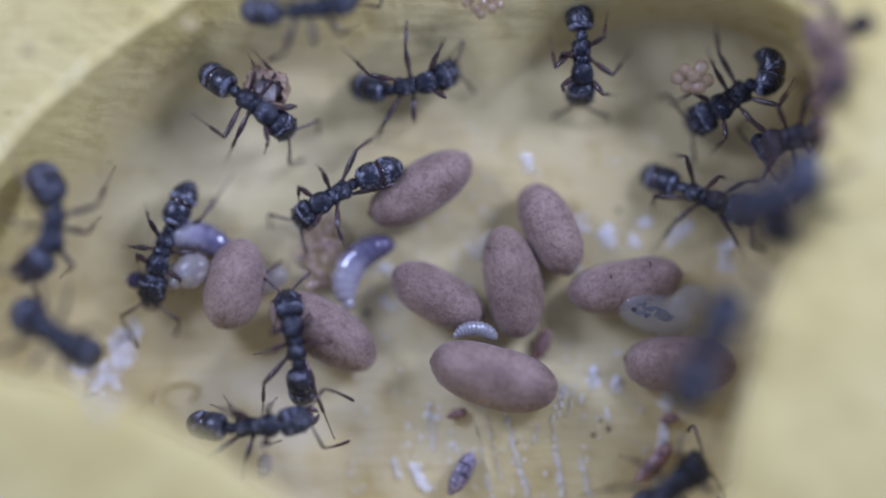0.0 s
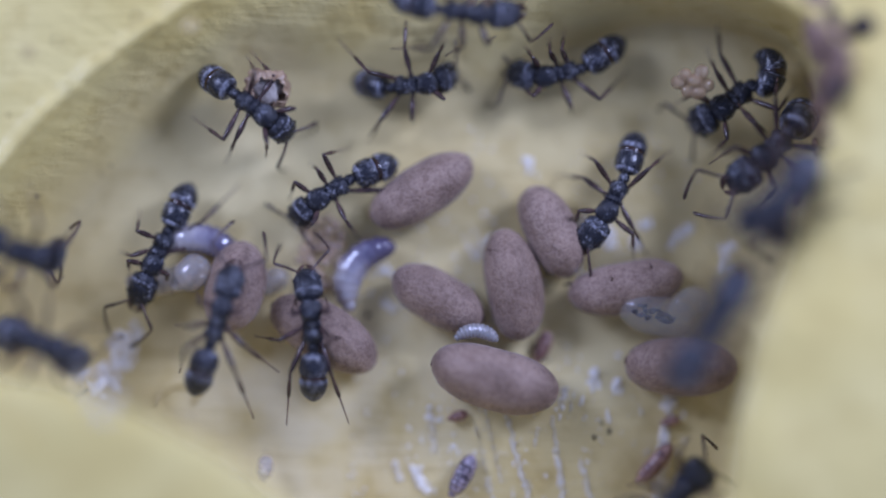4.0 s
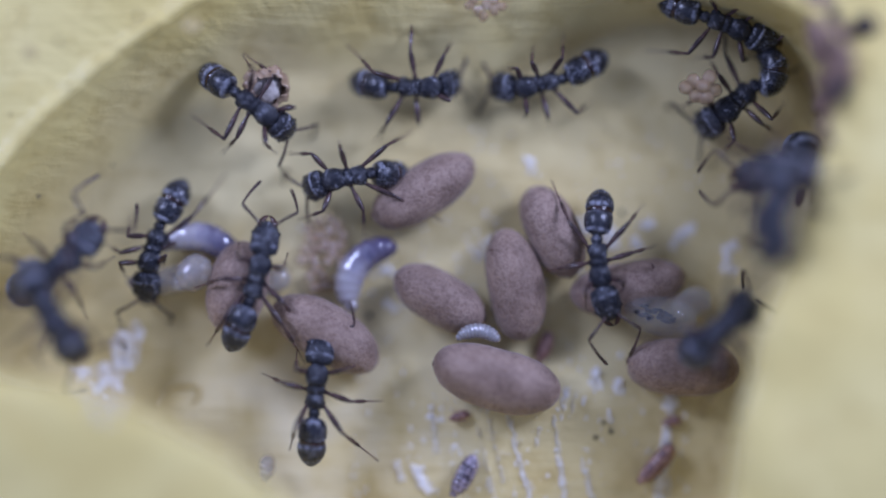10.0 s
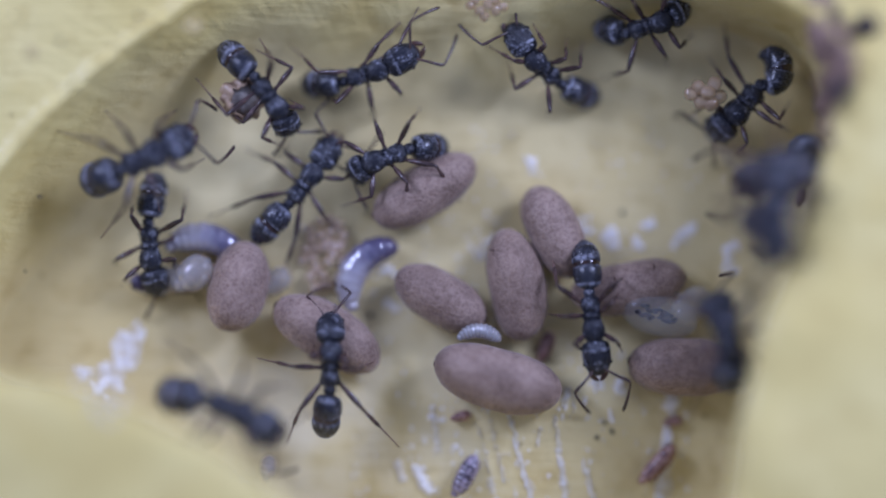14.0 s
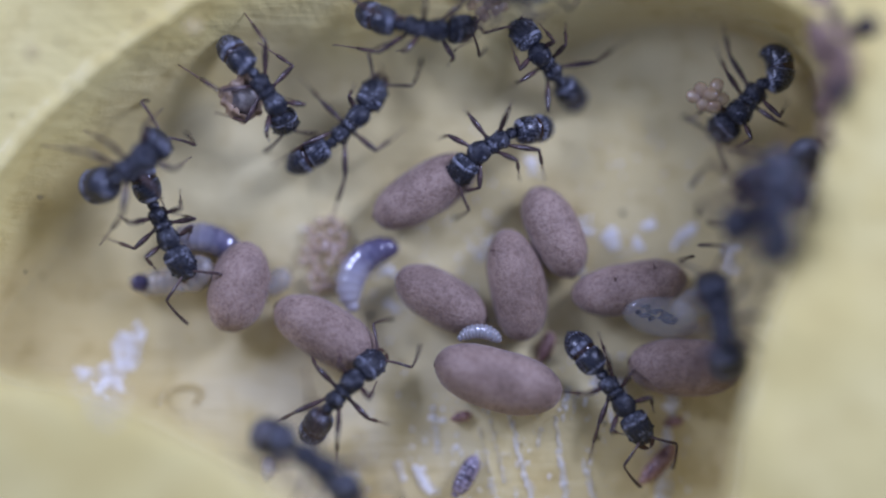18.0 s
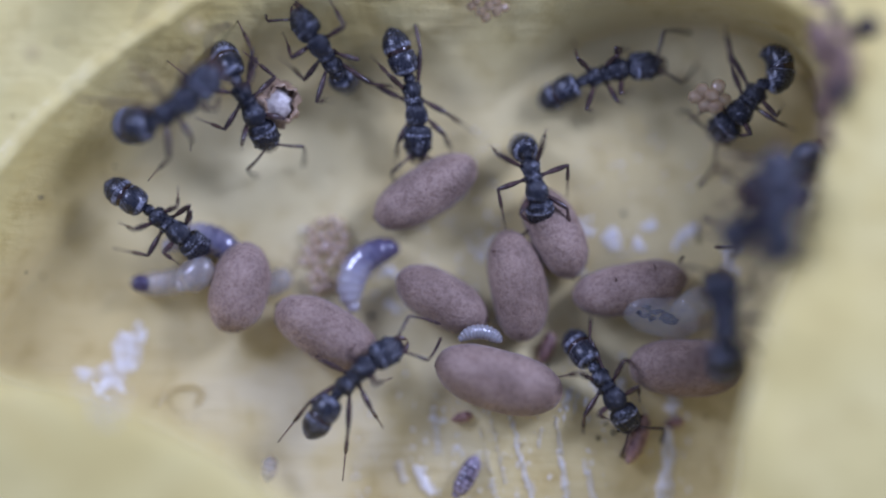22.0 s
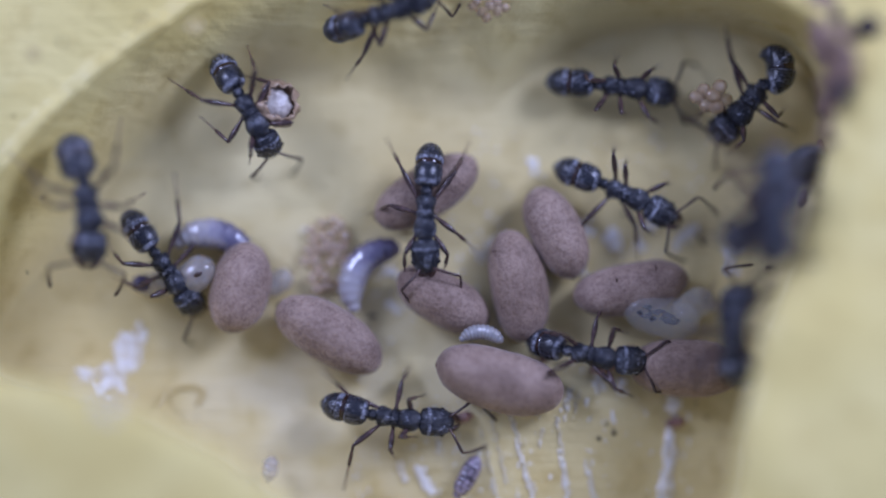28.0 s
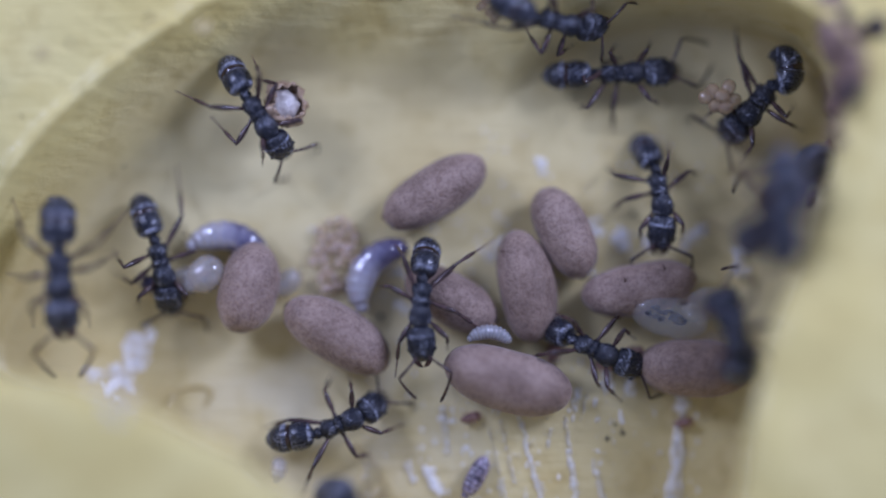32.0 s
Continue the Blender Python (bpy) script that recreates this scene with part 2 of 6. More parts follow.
# ---- mesh helpers: all shapes are given in millimetres ----
def mesh_of(name, bm, mat, smooth=True):
    for v in bm.verts:
        v.co *= MM
    me = bpy.data.meshes.new(name)
    bm.to_mesh(me)
    bm.free()
    for p in me.polygons:
        p.use_smooth = smooth
    me.materials.append(mat)
    return me


def part(name, bm, mat, parent, label=""):
    ob = new(name, mesh_of(name, bm, mat))
    ob.parent = parent
    return tagged(ob, label) if label else ob


def thing(name, bm, mat, m, label, category, group="", kind=""):
    ob = new(name, mesh_of(name, bm, mat))
    ob.matrix_world = m
    return tagged(ob, label, category, group, kind)


def at(x, y, z, rx=0, ry=0, rz=0):
    return pose(x * MM, y * MM, z * MM, rx, ry, rz)


def loft(bm, stations, n=14, power=1.0):
    """A closed skin through rings: each station is centre (x, y, z), half width, half height; rings lie across the line."""
    rings = []
    pts = [Vector(s[0]) for s in stations]
    for i, (c, w, h) in enumerate(stations):
        d = (pts[min(i + 1, len(pts) - 1)] - pts[max(i - 1, 0)]).normalized()
        side = Vector((0, 0, 1)).cross(d)
        side = side.normalized() if side.length > 1e-4 else Vector((0, 1, 0))
        upv = d.cross(side)
        ring = []
        for k in range(n):
            a = 2 * math.pi * k / n
            ca, sa = math.cos(a), math.sin(a)
            ca, sa = math.copysign(abs(ca) ** power, ca), math.copysign(abs(sa) ** power, sa)
            ring.append(bm.verts.new(pts[i] + side * (w * ca) + upv * (h * sa)))
        rings.append(ring)
    for r0, r1 in zip(rings, rings[1:]):
        for k in range(n):
            bm.faces.new((r0[k], r0[(k + 1) % n], r1[(k + 1) % n], r1[k]))
    bm.faces.new(list(reversed(rings[0])))
    bm.faces.new(rings[-1])
    bmesh.ops.recalc_face_normals(bm, faces=bm.faces[:])
    return bm


def tube(points, radii, n=8):
    return loft(bmesh.new(), [(p, r, r) for p, r in zip(points, radii)], n)


def egg_shape(length, w, h, n=14, rings=12, power=1.0, blunt=0.5, bend=0.0, ripple=0.0, waves=0):
    """A closed oval along x, its ends rounded; bend curls it sideways, ripple pinches it into rings."""
    st = []
    for i in range(rings + 1):
        t = i / rings
        u = -math.cos(math.pi * t)
        k = max(0.02, (1 - abs(u) ** (2 / blunt * 1.0)) ** 0.5 if abs(u) < 1 else 0.02)
        if waves:
            k *= 1 - ripple * (1.6 if waves > 10 else 1.0) * abs(math.sin(math.pi * waves * (u + 1) / 2)) ** 4
        x = u * length / 2
        if bend:
            a = x * bend
            c = (math.sin(a) / bend, (1 - math.cos(a)) / bend, 0)
        else:
            c = (x, 0, 0)
        st.append((c, w / 2 * k, h / 2 * k))
    return loft(bmesh.new(), st, n, power)


def ball(r, squash=1.0, seg=10, rough=0.0):
    bm = bmesh.new()
    bmesh.ops.create_uvsphere(bm, u_segments=seg, v_segments=max(6, seg * 2 // 3), radius=r)
    for v in bm.verts:
        if rough:
            v.co *= 1 + rough * noise.noise(v.co * (2.2 / r) + Vector((r * 37, seg, 3)))
        v.co.z *= squash
    return bm


def blob_into(bm, c, rx, ry, rz, turn=0.0, seed=0):
    """Adds a low uneven fleck to bm."""
    n, rings = 10, 4
    top = []
    for q in range(rings):
        ring = []
        for k in range(n):
            a = 2 * math.pi * k / n
            w = (1 + 0.45 * noise.noise(Vector((math.cos(a) * 1.3, math.sin(a) * 1.3, seed * 1.7)))) * math.cos(q / rings * 1.45)
            x, y = rx * w * math.cos(a), ry * w * math.sin(a)
            ring.append(bm.verts.new((c[0] + x * math.cos(turn) - y * math.sin(turn), c[1] + x * math.sin(turn) + y * math.cos(turn), c[2] + rz * math.sin(q / rings * 1.45))))
        top.append(ring)
    for r0, r1 in zip(top, top[1:]):
        for k in range(n):
            bm.faces.new((r0[k], r0[(k + 1) % n], r1[(k + 1) % n], r1[k]))
    bm.faces.new(top[-1])


# ---- the chamber ----
# The chamber's rim: x, y and height in millimetres, anticlockwise from the right.
RIM = [(-16.77, -4.67, 8), (-13.19, -4.95, 8), (-10.41, -6.02, 8), (-7.62, -7.41, 8), (-5.24, -9.19, 8), (-2.46, -11.56, 8), (2.3, -13.34, 8), (7.84, -12.94, 8), (10.1, -9.43, 7.4), (10.5, -6.45, 7.2), (11.37, -3.04, 6.8), (12.74, 0.0, 6.3), (13.55, 2.23, 6.4), (14.18, 4.7, 6.1), (14.22, 6.97, 5.9), (12.61, 8.42, 5.8), (9.56, 9.68, 5.6), (4.47, 11.26, 4.8), (-1.75, 11.34, 4.2), (-5.97, 10.42, 3.4), (-8.07, 9.15, 3.4), (-10.16, 7.78, 3.4), (-12.26, 6.31, 3.4), (-14.55, 4.2, 3.4), (-16.43, 1.9, 3.4), (-17.97, -0.32, 4.0), (-18.59, -2.83, 5.0)]
# How far out from the middle the flat floor reaches, as a share of the way to the rim.
FLOOR_SHARE = [1.06, 1.1, 1.1, 1.1, 1.1, 1.05, 1.05, 1.08, 1.1, 1.1, 1.1, 1.08, 1.05, 1.04, 0.99, 0.95, 0.88, 0.42, 0.42, 0.56, 0.7, 0.74, 0.76, 0.78, 0.8, 0.8, 0.9]
MID = (-0.6, 0.4)


def _rim_tables(n=360):
    """Rim distance, rim height and floor share for n even turns round the middle, smoothed."""
    ang = np.array([math.atan2(y - MID[1], x - MID[0]) % (2 * math.pi) for x, y, _ in RIM])
    rad = np.array([math.hypot(x - MID[0], y - MID[1]) for x, y, _ in RIM])
    top = np.array([z for _, _, z in RIM])
    order = np.argsort(ang)
    a = np.arange(n) * 2 * math.pi / n
    out = []
    for v in (rad, top, np.array(FLOOR_SHARE)):
        row = np.interp(a, ang[order], v[order], period=2 * math.pi)
        for _ in range(3):
            row = (np.roll(row, 2) + np.roll(row, -2) + row * 2 + np.roll(row, 1) + np.roll(row, -1)) / 6
        out.append(row)
    return out


RIM_R, RIM_Z, RIM_K = _rim_tables()
ROUND = 0.22


def mound(x, y):
    """The floor swells to a low ridge and falls off again before the near wall."""
    t = max(0.0, min(1.0, (-y - 3.2) / 3.0))
    fall = 1 - min(0.75, 0.13 * max(0.0, -y - 5.8))
    return 1.1 * t * t * (3 - 2 * t) * fall * math.exp(-((x - 3.5) / 5.0) ** 2)


def rise_of(t):
    """The far wall's profile: it leaves the floor gently and meets the rim at an edge."""
    return 0.35 * t * t * (3 - 2 * t) + 0.65 * t ** 1.7


def ground_height(x, y):
    """Height of the chamber's floor, wall or outer face at x, y, in millimetres."""
    r = math.hypot(x - MID[0], y - MID[1])
    f = (math.atan2(y - MID[1], x - MID[0]) % (2 * math.pi)) / (2 * math.pi) * len(RIM_R)
    i = int(f) % len(RIM_R)
    j, f = (i + 1) % len(RIM_R), f - int(f)
    rim, top, share = (t[i] * (1 - f) + t[j] * f for t in (RIM_R, RIM_Z, RIM_K))
    if share > 0.99:  # the lip leans in over the floor
        return mound(x, y) if r < rim else top + 0.4 + 0.06 * (r - rim)
    start, end = rim * share, rim + ROUND
    if r <= start:
        return mound(x, y)
    if r >= end:
        return top + 0.06 * (r - end)
    t = (r - start) / (end - start)
    return top * rise_of(t)


def build_ground():
    """One skin: chamber floor, its walls (leaning in under the near lips), the rounded rim and the outer face round it."""
    turns, floor_n, wall_n = 640, 34, 30
    outer = [0.04, 0.1, 0.18, 0.28, 0.4, 0.55, 0.75, 1.0, 1.35, 1.8, 2.4, 3.2, 4.2, 5.6, 7.5, 10, 14, 20, 30, 45]
    verts, faces = [], []

    def put(a, r, z, lumpy, wild, ridge=0.0):
        x, y = MID[0] + r * math.cos(a), MID[1] + r * math.sin(a)
        z += mound(x, y) * max(0.0, 1 - z / 5)
        p = Vector((x, y, z))
        lump = 0.16 * noise.noise(p * 0.35) + 0.07 * noise.noise(p * 1.1) + 0.025 * noise.noise(p * 3.1)
        gouge = noise.noise(Vector((a * 26, r * 0.25, 0))) * 0.04 + noise.noise(Vector((a * 60, r * 0.4, 4))) * 0.035
        crest = 0.30 + 0.25 * noise.noise(Vector((a * 9, 2, 0)))
        verts.append(Vector((x, y, z + (lump - 0.05) * lumpy + gouge * min(1.0, z / 2.0) * wild * max(0.12, math.cos(a - 2.65)) ** 2 + ridge * crest)) * MM)

    rows = floor_n + wall_n + len(outer)
    for k in range(turns):
        a = 2 * math.pi * k / turns
        f = k * len(RIM_R) / turns
        i0, i1, f = int(f) % len(RIM_R), (int(f) + 1) % len(RIM_R), f % 1
        rim, top, share = (t[i0] * (1 - f) + t[i1] * f for t in (RIM_R, RIM_Z, RIM_K))
        under = min(1.0, max(0.0, (share - 0.97) / 0.06))
        edge = rim + ROUND * (1 - under)
        for n in range(floor_n):
            put(a, rim * share * ((n + 0.15) / floor_n) ** 0.8, 0.0, 0.25, 1 - under)
        for n in range(wall_n):
            t = n / (wall_n - 1)
            s = t * t * (3 - 2 * t)
            gentle = (rim * share + (edge - rim * share) * t, top * rise_of(t))
            steep = (rim * share + (edge - rim * share) * s, top * (t + 0.12 * math.sin(math.pi * t)))
            r, z = (g * (1 - under) + q * under for g, q in zip(gentle, steep))
            put(a, r, z, min(1.0, 0.25 + z / 2.0), 1 - under)
        for d in outer:
            put(a, edge + d, top + 0.06 * d + 0.45 * under * (1 - math.exp(-d / 0.5)), 1.0, 1 - under, (1 - under) * math.exp(-((d - 0.3) / 0.28) ** 2))
    for k in range(turns):
        j = (k + 1) % turns
        for n in range(rows - 1):
            faces.append((k * rows + n, k * rows + n + 1, j * rows + n + 1, j * rows + n))
    faces.append(tuple(k * rows for k in range(turns)))
    me = bpy.data.meshes.new("ground")
    me.from_pydata(verts, [], faces)
    me.materials.append(M_GROUND)
    # haze put into the colour: the floor most, the wall less, the outer face not at all
    inner_haze = me.attributes.new("inner_haze", "FLOAT", "POINT")
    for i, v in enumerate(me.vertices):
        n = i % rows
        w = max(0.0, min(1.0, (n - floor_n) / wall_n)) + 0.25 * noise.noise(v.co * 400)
        inner_haze.data[i].value = max(0.0, min(1.0, 1.15 - 1.3 * w))
    for p in me.polygons:
        p.use_smooth = True
    me.validate()
    ob = new("ground", me)
    return tagged(ob, "pale yellow hollow chamber with smooth floor and rounded rim", "ground", kind="structure")


ground = build_ground()


# ---- the brood: cocoons, larvae, eggs ----
COCOONS = [(-0.62, 2.14, 1.01, 27, 4.4, 2.03), (4.25, 0.59, 1.01, -66, 3.77, 2.03), (2.79, -1.45, 1.07, -77, 4.27, 2.16), (-0.02, -1.95, 1.03, -26, 3.85, 2.07), (2.14, -4.94, 1.18, -13, 4.91, 2.37), (7.13, -1.47, 0.99, 9, 4.4, 1.99), (9.19, -4.54, 1.12, -6, 4.23, 2.24), (-7.73, -1.50, 1.2, -109, 3.45, 2.28), (-4.33, -3.32, 1.12, -30, 4.53, 2.24)]


def build_cocoon(x, y, z, turn, length, width, k):
    bm = egg_shape(length, width, width * 0.96, 28, 26, 1.0, 0.78)
    for v in bm.verts:
        q = v.co * 0.9 + Vector((k * 7.3, 2.1, 0))
        v.co *= 1 + 0.035 * noise.noise(q) + 0.012 * noise.noise(q * 4)
        v.co.y += 0.05 * width * math.sin(v.co.x / length * 3 + k)
    ob = thing("cocoon", bm, M_COCOON, at(x, y, z + mound(x, y), 37 * k % 60, 0, turn), "oval tan ant cocoon of felted silk on the chamber floor", "cocoon", "cocoons on the chamber floor")
    cap = ball(0.16, 0.4, 12, 0.25)
    for v in cap.verts:
        v.co = Vector((v.co.z, v.co.y, v.co.x))
    for v in cap.verts:
        v.co.x += length * 0.492 * (1 if k % 2 else -1)
    part("end_spot", cap, M_SEAM, ob, "dark brown spot at the cocoon's tip")
    if k in (2, 5):
        # dark slits bitten into the silk
        for u, v, tall in ((0.98, 0.62, 0.30), (-0.56, 0.42, 0.20)) if k == 5 else ((-1.7, 0.2, 0.5), (-1.5, -0.35, 0.3)):
            h = (width / 2) * math.sqrt(max(0.05, 1 - (2 * v / width) ** 2)) * math.sqrt(1 - (2 * u / length) ** 2)
            slit = tube([(u, v - tall / 2, h - 0.03), (u + 0.03, v, h), (u, v + tall / 2, h - 0.06)], [0.012, 0.035, 0.012], 6)
            part("slit", slit, M_SEAM, ob, "dark slit in the silk")
    return ob


for k, c in enumerate(COCOONS):
    build_cocoon(*c, k)


def build_larva(place, turn, length, width, bend, mat, label, waves=9, gut=None):
    bm = egg_shape(length, width, width * 0.95, 16, 40 if waves < 11 else 84, 1.0, 0.7, bend, 0.10 if waves < 11 else 0.09, waves)
    for v in bm.verts:
        v.co *= 1 + 0.02 * noise.noise(v.co * 2.0)
    x, y, z = place
    ob = thing("larva", bm, mat, at(x, y, z + mound(x, y), 0, 0, turn), label, "larva", "larvae among the cocoons")
    if gut:
        if mat == M_CLEAR:
            g, rnd = bmesh.new(), random.Random(3)
            for i in range(15):
                u = (i / 14 - 0.5) * length * gut[0]
                blob_into(g, (u, rnd.uniform(-.12, .12) * width, rnd.uniform(-.05, .10)), rnd.uniform(.10, .22), rnd.uniform(.05, .12), 0.14, rnd.uniform(-.5, .5), i)
        else:
            g = egg_shape(length * gut[0], width * gut[1], width * gut[1] * 0.8, 10, 16, 1.0, 0.6, bend)
        for v in g.verts:
            v.co.z += width * gut[2]
        turned = Matrix.Rotation(gut[3] * length * bend, 4, "Z")
        for v in g.verts:
            v.co = Vector((math.sin(gut[3] * length * bend) / bend, (1 - math.cos(gut[3] * length * bend)) / bend, 0)) + turned @ v.co
        part("gut", g, M_GUT if mat == M_CLEAR else M_VIOLET, ob, "dark gut showing through the skin")
    if mat == M_CLEAR:
        return ob
    head = ball(width * 0.24, 0.9, 10)
    a = -length * 0.47 * bend if bend else 0
    off = Vector((math.sin(a) / bend, (1 - math.cos(a)) / bend, 0)) if bend else Vector((-length * 0.47, 0, 0))
    for v in head.verts:
        v.co += off
    part("larva_head", head, mat, ob)
    return ob


build_larva((-3.16, -0.65, 0.75), 52, 3.5, 1.2, -0.62, M_LILAC, "curled lilac-white larva, glossy, on the floor", 10)
stirred_larva = build_larva((-8.44, 0.45, 0.80), -12, 3.3, 1.2, -0.55, M_LILAC, "curled pale larva with a dark violet end against a cocoon", 10)
build_larva((-10.43, -1.29, 0.60), 12, 2.7, 1.1, 0.3, M_LARVA, "translucent pale larva with a dark end", 9, (0.25, 0.6, 0.3, -0.38))
build_larva((-9.30, -0.98, 1.25), 40, 1.5, 1.3, 0.1, M_LARVA, "small milky white larva lying on another", 0)
build_larva((8.27, -2.60, 1.30), -14, 3.0, 1.6, 0.12, M_CLEAR, "glassy larva with a dark gut between two cocoons", 0, (0.46, 0.30, 0.32, -0.05))
build_larva((9.51, -2.16, 1.15), 30, 1.7, 1.2, 0.2, M_CLEAR, "glassy rounded larva, wet and clear", 0)
build_larva((1.49, -3.19, 1.90), -5, 1.75, 0.60, -0.95, M_RINGED, "small ringed white larva beside a cocoon", 12)
build_larva((-6.30, -1.29, 0.60), 35, 1.3, 0.95, 0.1, M_LARVA, "small pale larva between two cocoons", 0)
build_larva((0.95, -8.66, 0.42), 62, 1.7, 0.75, 0.12, M_PURPLE, "dark segmented pupa lying on the floor", 8)
dragged_pupa = build_larva((8.27, -8.23, 0.42), 48, 1.9, 0.7, 0.15, M_RED, "red-brown segmented pupa near the wall", 8)
build_larva((8.88, -6.64, 0.20), 10, 0.7, 0.4, 0.1, M_RED, "small red-brown pupa scrap on the floor", 4)
build_larva((0.78, -6.43, 0.22), 15, 0.75, 0.42, 0.1, M_RED, "small pinkish scrap of a pupa", 3)
build_larva((4.01, -3.77, 0.40), 70, 1.2, 0.6, 0.2, M_RED, "small red-brown pupa under a cocoon", 5)
build_larva((-6.56, -8.37, 0.91), 80, 0.95, 0.65, 0.2, M_LARVA, "small whitish larva on the floor", 4)


def build_eggs(name, centre, spots, r, mat, label):
    """A clutch: each egg a bead of its own stuck to the others."""
    x, y, z = centre
    base = new(name)
    base.empty_display_size = MM
    base.matrix_world = at(x, y, z)
    tagged(base, label, "eggs")
    rnd = random.Random(len(spots))
    shared = mesh_of("egg", egg_shape(r * 2.3, r * 2, r * 2, 12, 12, 1.0, 0.75), mat)
    for dx, dy, dz in spots:
        e = new("egg", shared)
        e.parent = base
        e.matrix_basis = at(dx, dy, dz, rnd.uniform(-40, 40), rnd.uniform(-40, 40), rnd.uniform(0, 180))
    return base


rnd = random.Random(4)
spots = []
while len(spots) < 27:
    a, q = rnd.uniform(0, 6.283), rnd.random() ** 0.5
    p = (0.84 * q * math.cos(a) + 0.05 * math.sin(a), 1.42 * q * math.sin(a), rnd.uniform(0.0, 0.2 * (1.2 - q)))
    if all((p[0] - o[0]) ** 2 + (p[1] - o[1]) ** 2 + 2 * (p[2] - o[2]) ** 2 > 0.135 for o in spots):
        spots.append(p)
    elif rnd.random() < 0.002:
        spots.append(p)
build_eggs("egg_clutch", (-4.46, -0.25, 0.25), spots, 0.185, M_PALE_EGG, "flat clutch of brownish glassy eggs on the floor")
ring = [(-0.62, 0.1, 0), (-0.3, -0.12, 0.1), (0.0, 0.1, 0.12), (0.3, -0.1, 0.05), (0.58, 0.05, 0), (-0.1, -0.32, 0), (-0.45, 0.3, 0.05), (0.28, 0.28, 0.0)]
build_eggs("egg_clutch", (1.73, 8.88, 2.87), ring, 0.19, M_AMBER, "small clutch of glassy amber eggs on the wall")
held = [(-0.27, 0.22, 0.12), (0.30, 0.36, 0.18), (-0.15, -0.32, 0.05), (0.19, -0.40, 0.16), (0.50, -0.12, 0.05), (0.06, 0.02, 0.30), (-0.52, 0.0, 0.0)]
carried_eggs = build_eggs("egg_cluster", (10.14, 5.76, 1.00), held, 0.28, M_AMBER, "cluster of amber eggs held in an ant's jaws")

def build_husk():
    """A thin crumpled shell, torn open at the top."""
    bm = bmesh.new()
    bmesh.ops.create_icosphere(bm, subdivisions=4, radius=0.82)
    for v in bm.verts:
        d = v.co.normalized()
        v.co *= 1 + 0.34 * noise.noise(d * 1.6 + Vector((3, 1, 5))) + 0.22 * noise.noise(d * 4.2) + 0.10 * noise.noise(d * 9.0)
        v.co.z *= 0.75
    torn = [f for f in bm.faces if f.calc_center_median().normalized().dot(Vector((0.25, -0.1, 0.95))) > 0.55 + 0.40 * noise.noise(f.calc_center_median() * 3.0)]
    bmesh.ops.delete(bm, geom=torn, context="FACES")
    ob = thing("husk", bm, M_HUSK, at(0, 0, 0), "crumpled tan husk of an opened cocoon under an ant", "husk")
    wall = ob.modifiers.new("wall", "SOLIDIFY")
    wall.thickness = 0.05 * MM
    inner = bmesh.new()
    bmesh.ops.create_icosphere(inner, subdivisions=3, radius=0.62)
    for v in inner.verts:
        d = v.co.normalized()
        v.co *= 1 + 0.3 * noise.noise(d * 2.4) + 0.15 * noise.noise(d * 6)
        v.co.z = v.co.z * 0.55 - 0.1
    part("lining", inner, M_LINING, ob, "whitish lining in the husk's torn top")
    return ob


husk = build_husk()


# ---- marks, painted glints and dirt on the floor ----
def streak(bm, points, width):
    """Flecks strewn along points."""
    o = points[0]
    rnd = random.Random(int(o.x * 100) + int(o.y * 37))
    ahead = (points[-1] - points[0]).normalized()
    turn = math.atan2(ahead.y, ahead.x)
    for i, p in enumerate(points):
        for k in range(rnd.choice((2, 3, 4, 5))):
            w = width * rnd.uniform(0.10, 0.30)
            off = Vector((rnd.uniform(-.42, .42) * width, rnd.uniform(-.08, .08), -0.03))
            blob_into(bm, p + off, w * rnd.uniform(1.0, 2.6), w * 0.8, 0.09, turn, i + o.x + k * 3.3)


def line(a, b, wob=0.05):
    a, b = Vector(a), Vector(b)
    n = max(3, int((b - a).length / 0.16))
    out = []
    for i in range(n):
        p = a.lerp(b, i / (n - 1))
        p.x += wob * noise.noise(Vector((p.y * 2, a.x, 0)))
        p.z = ground_height(p.x, p.y) + 0.03
        out.append(p)
    return out


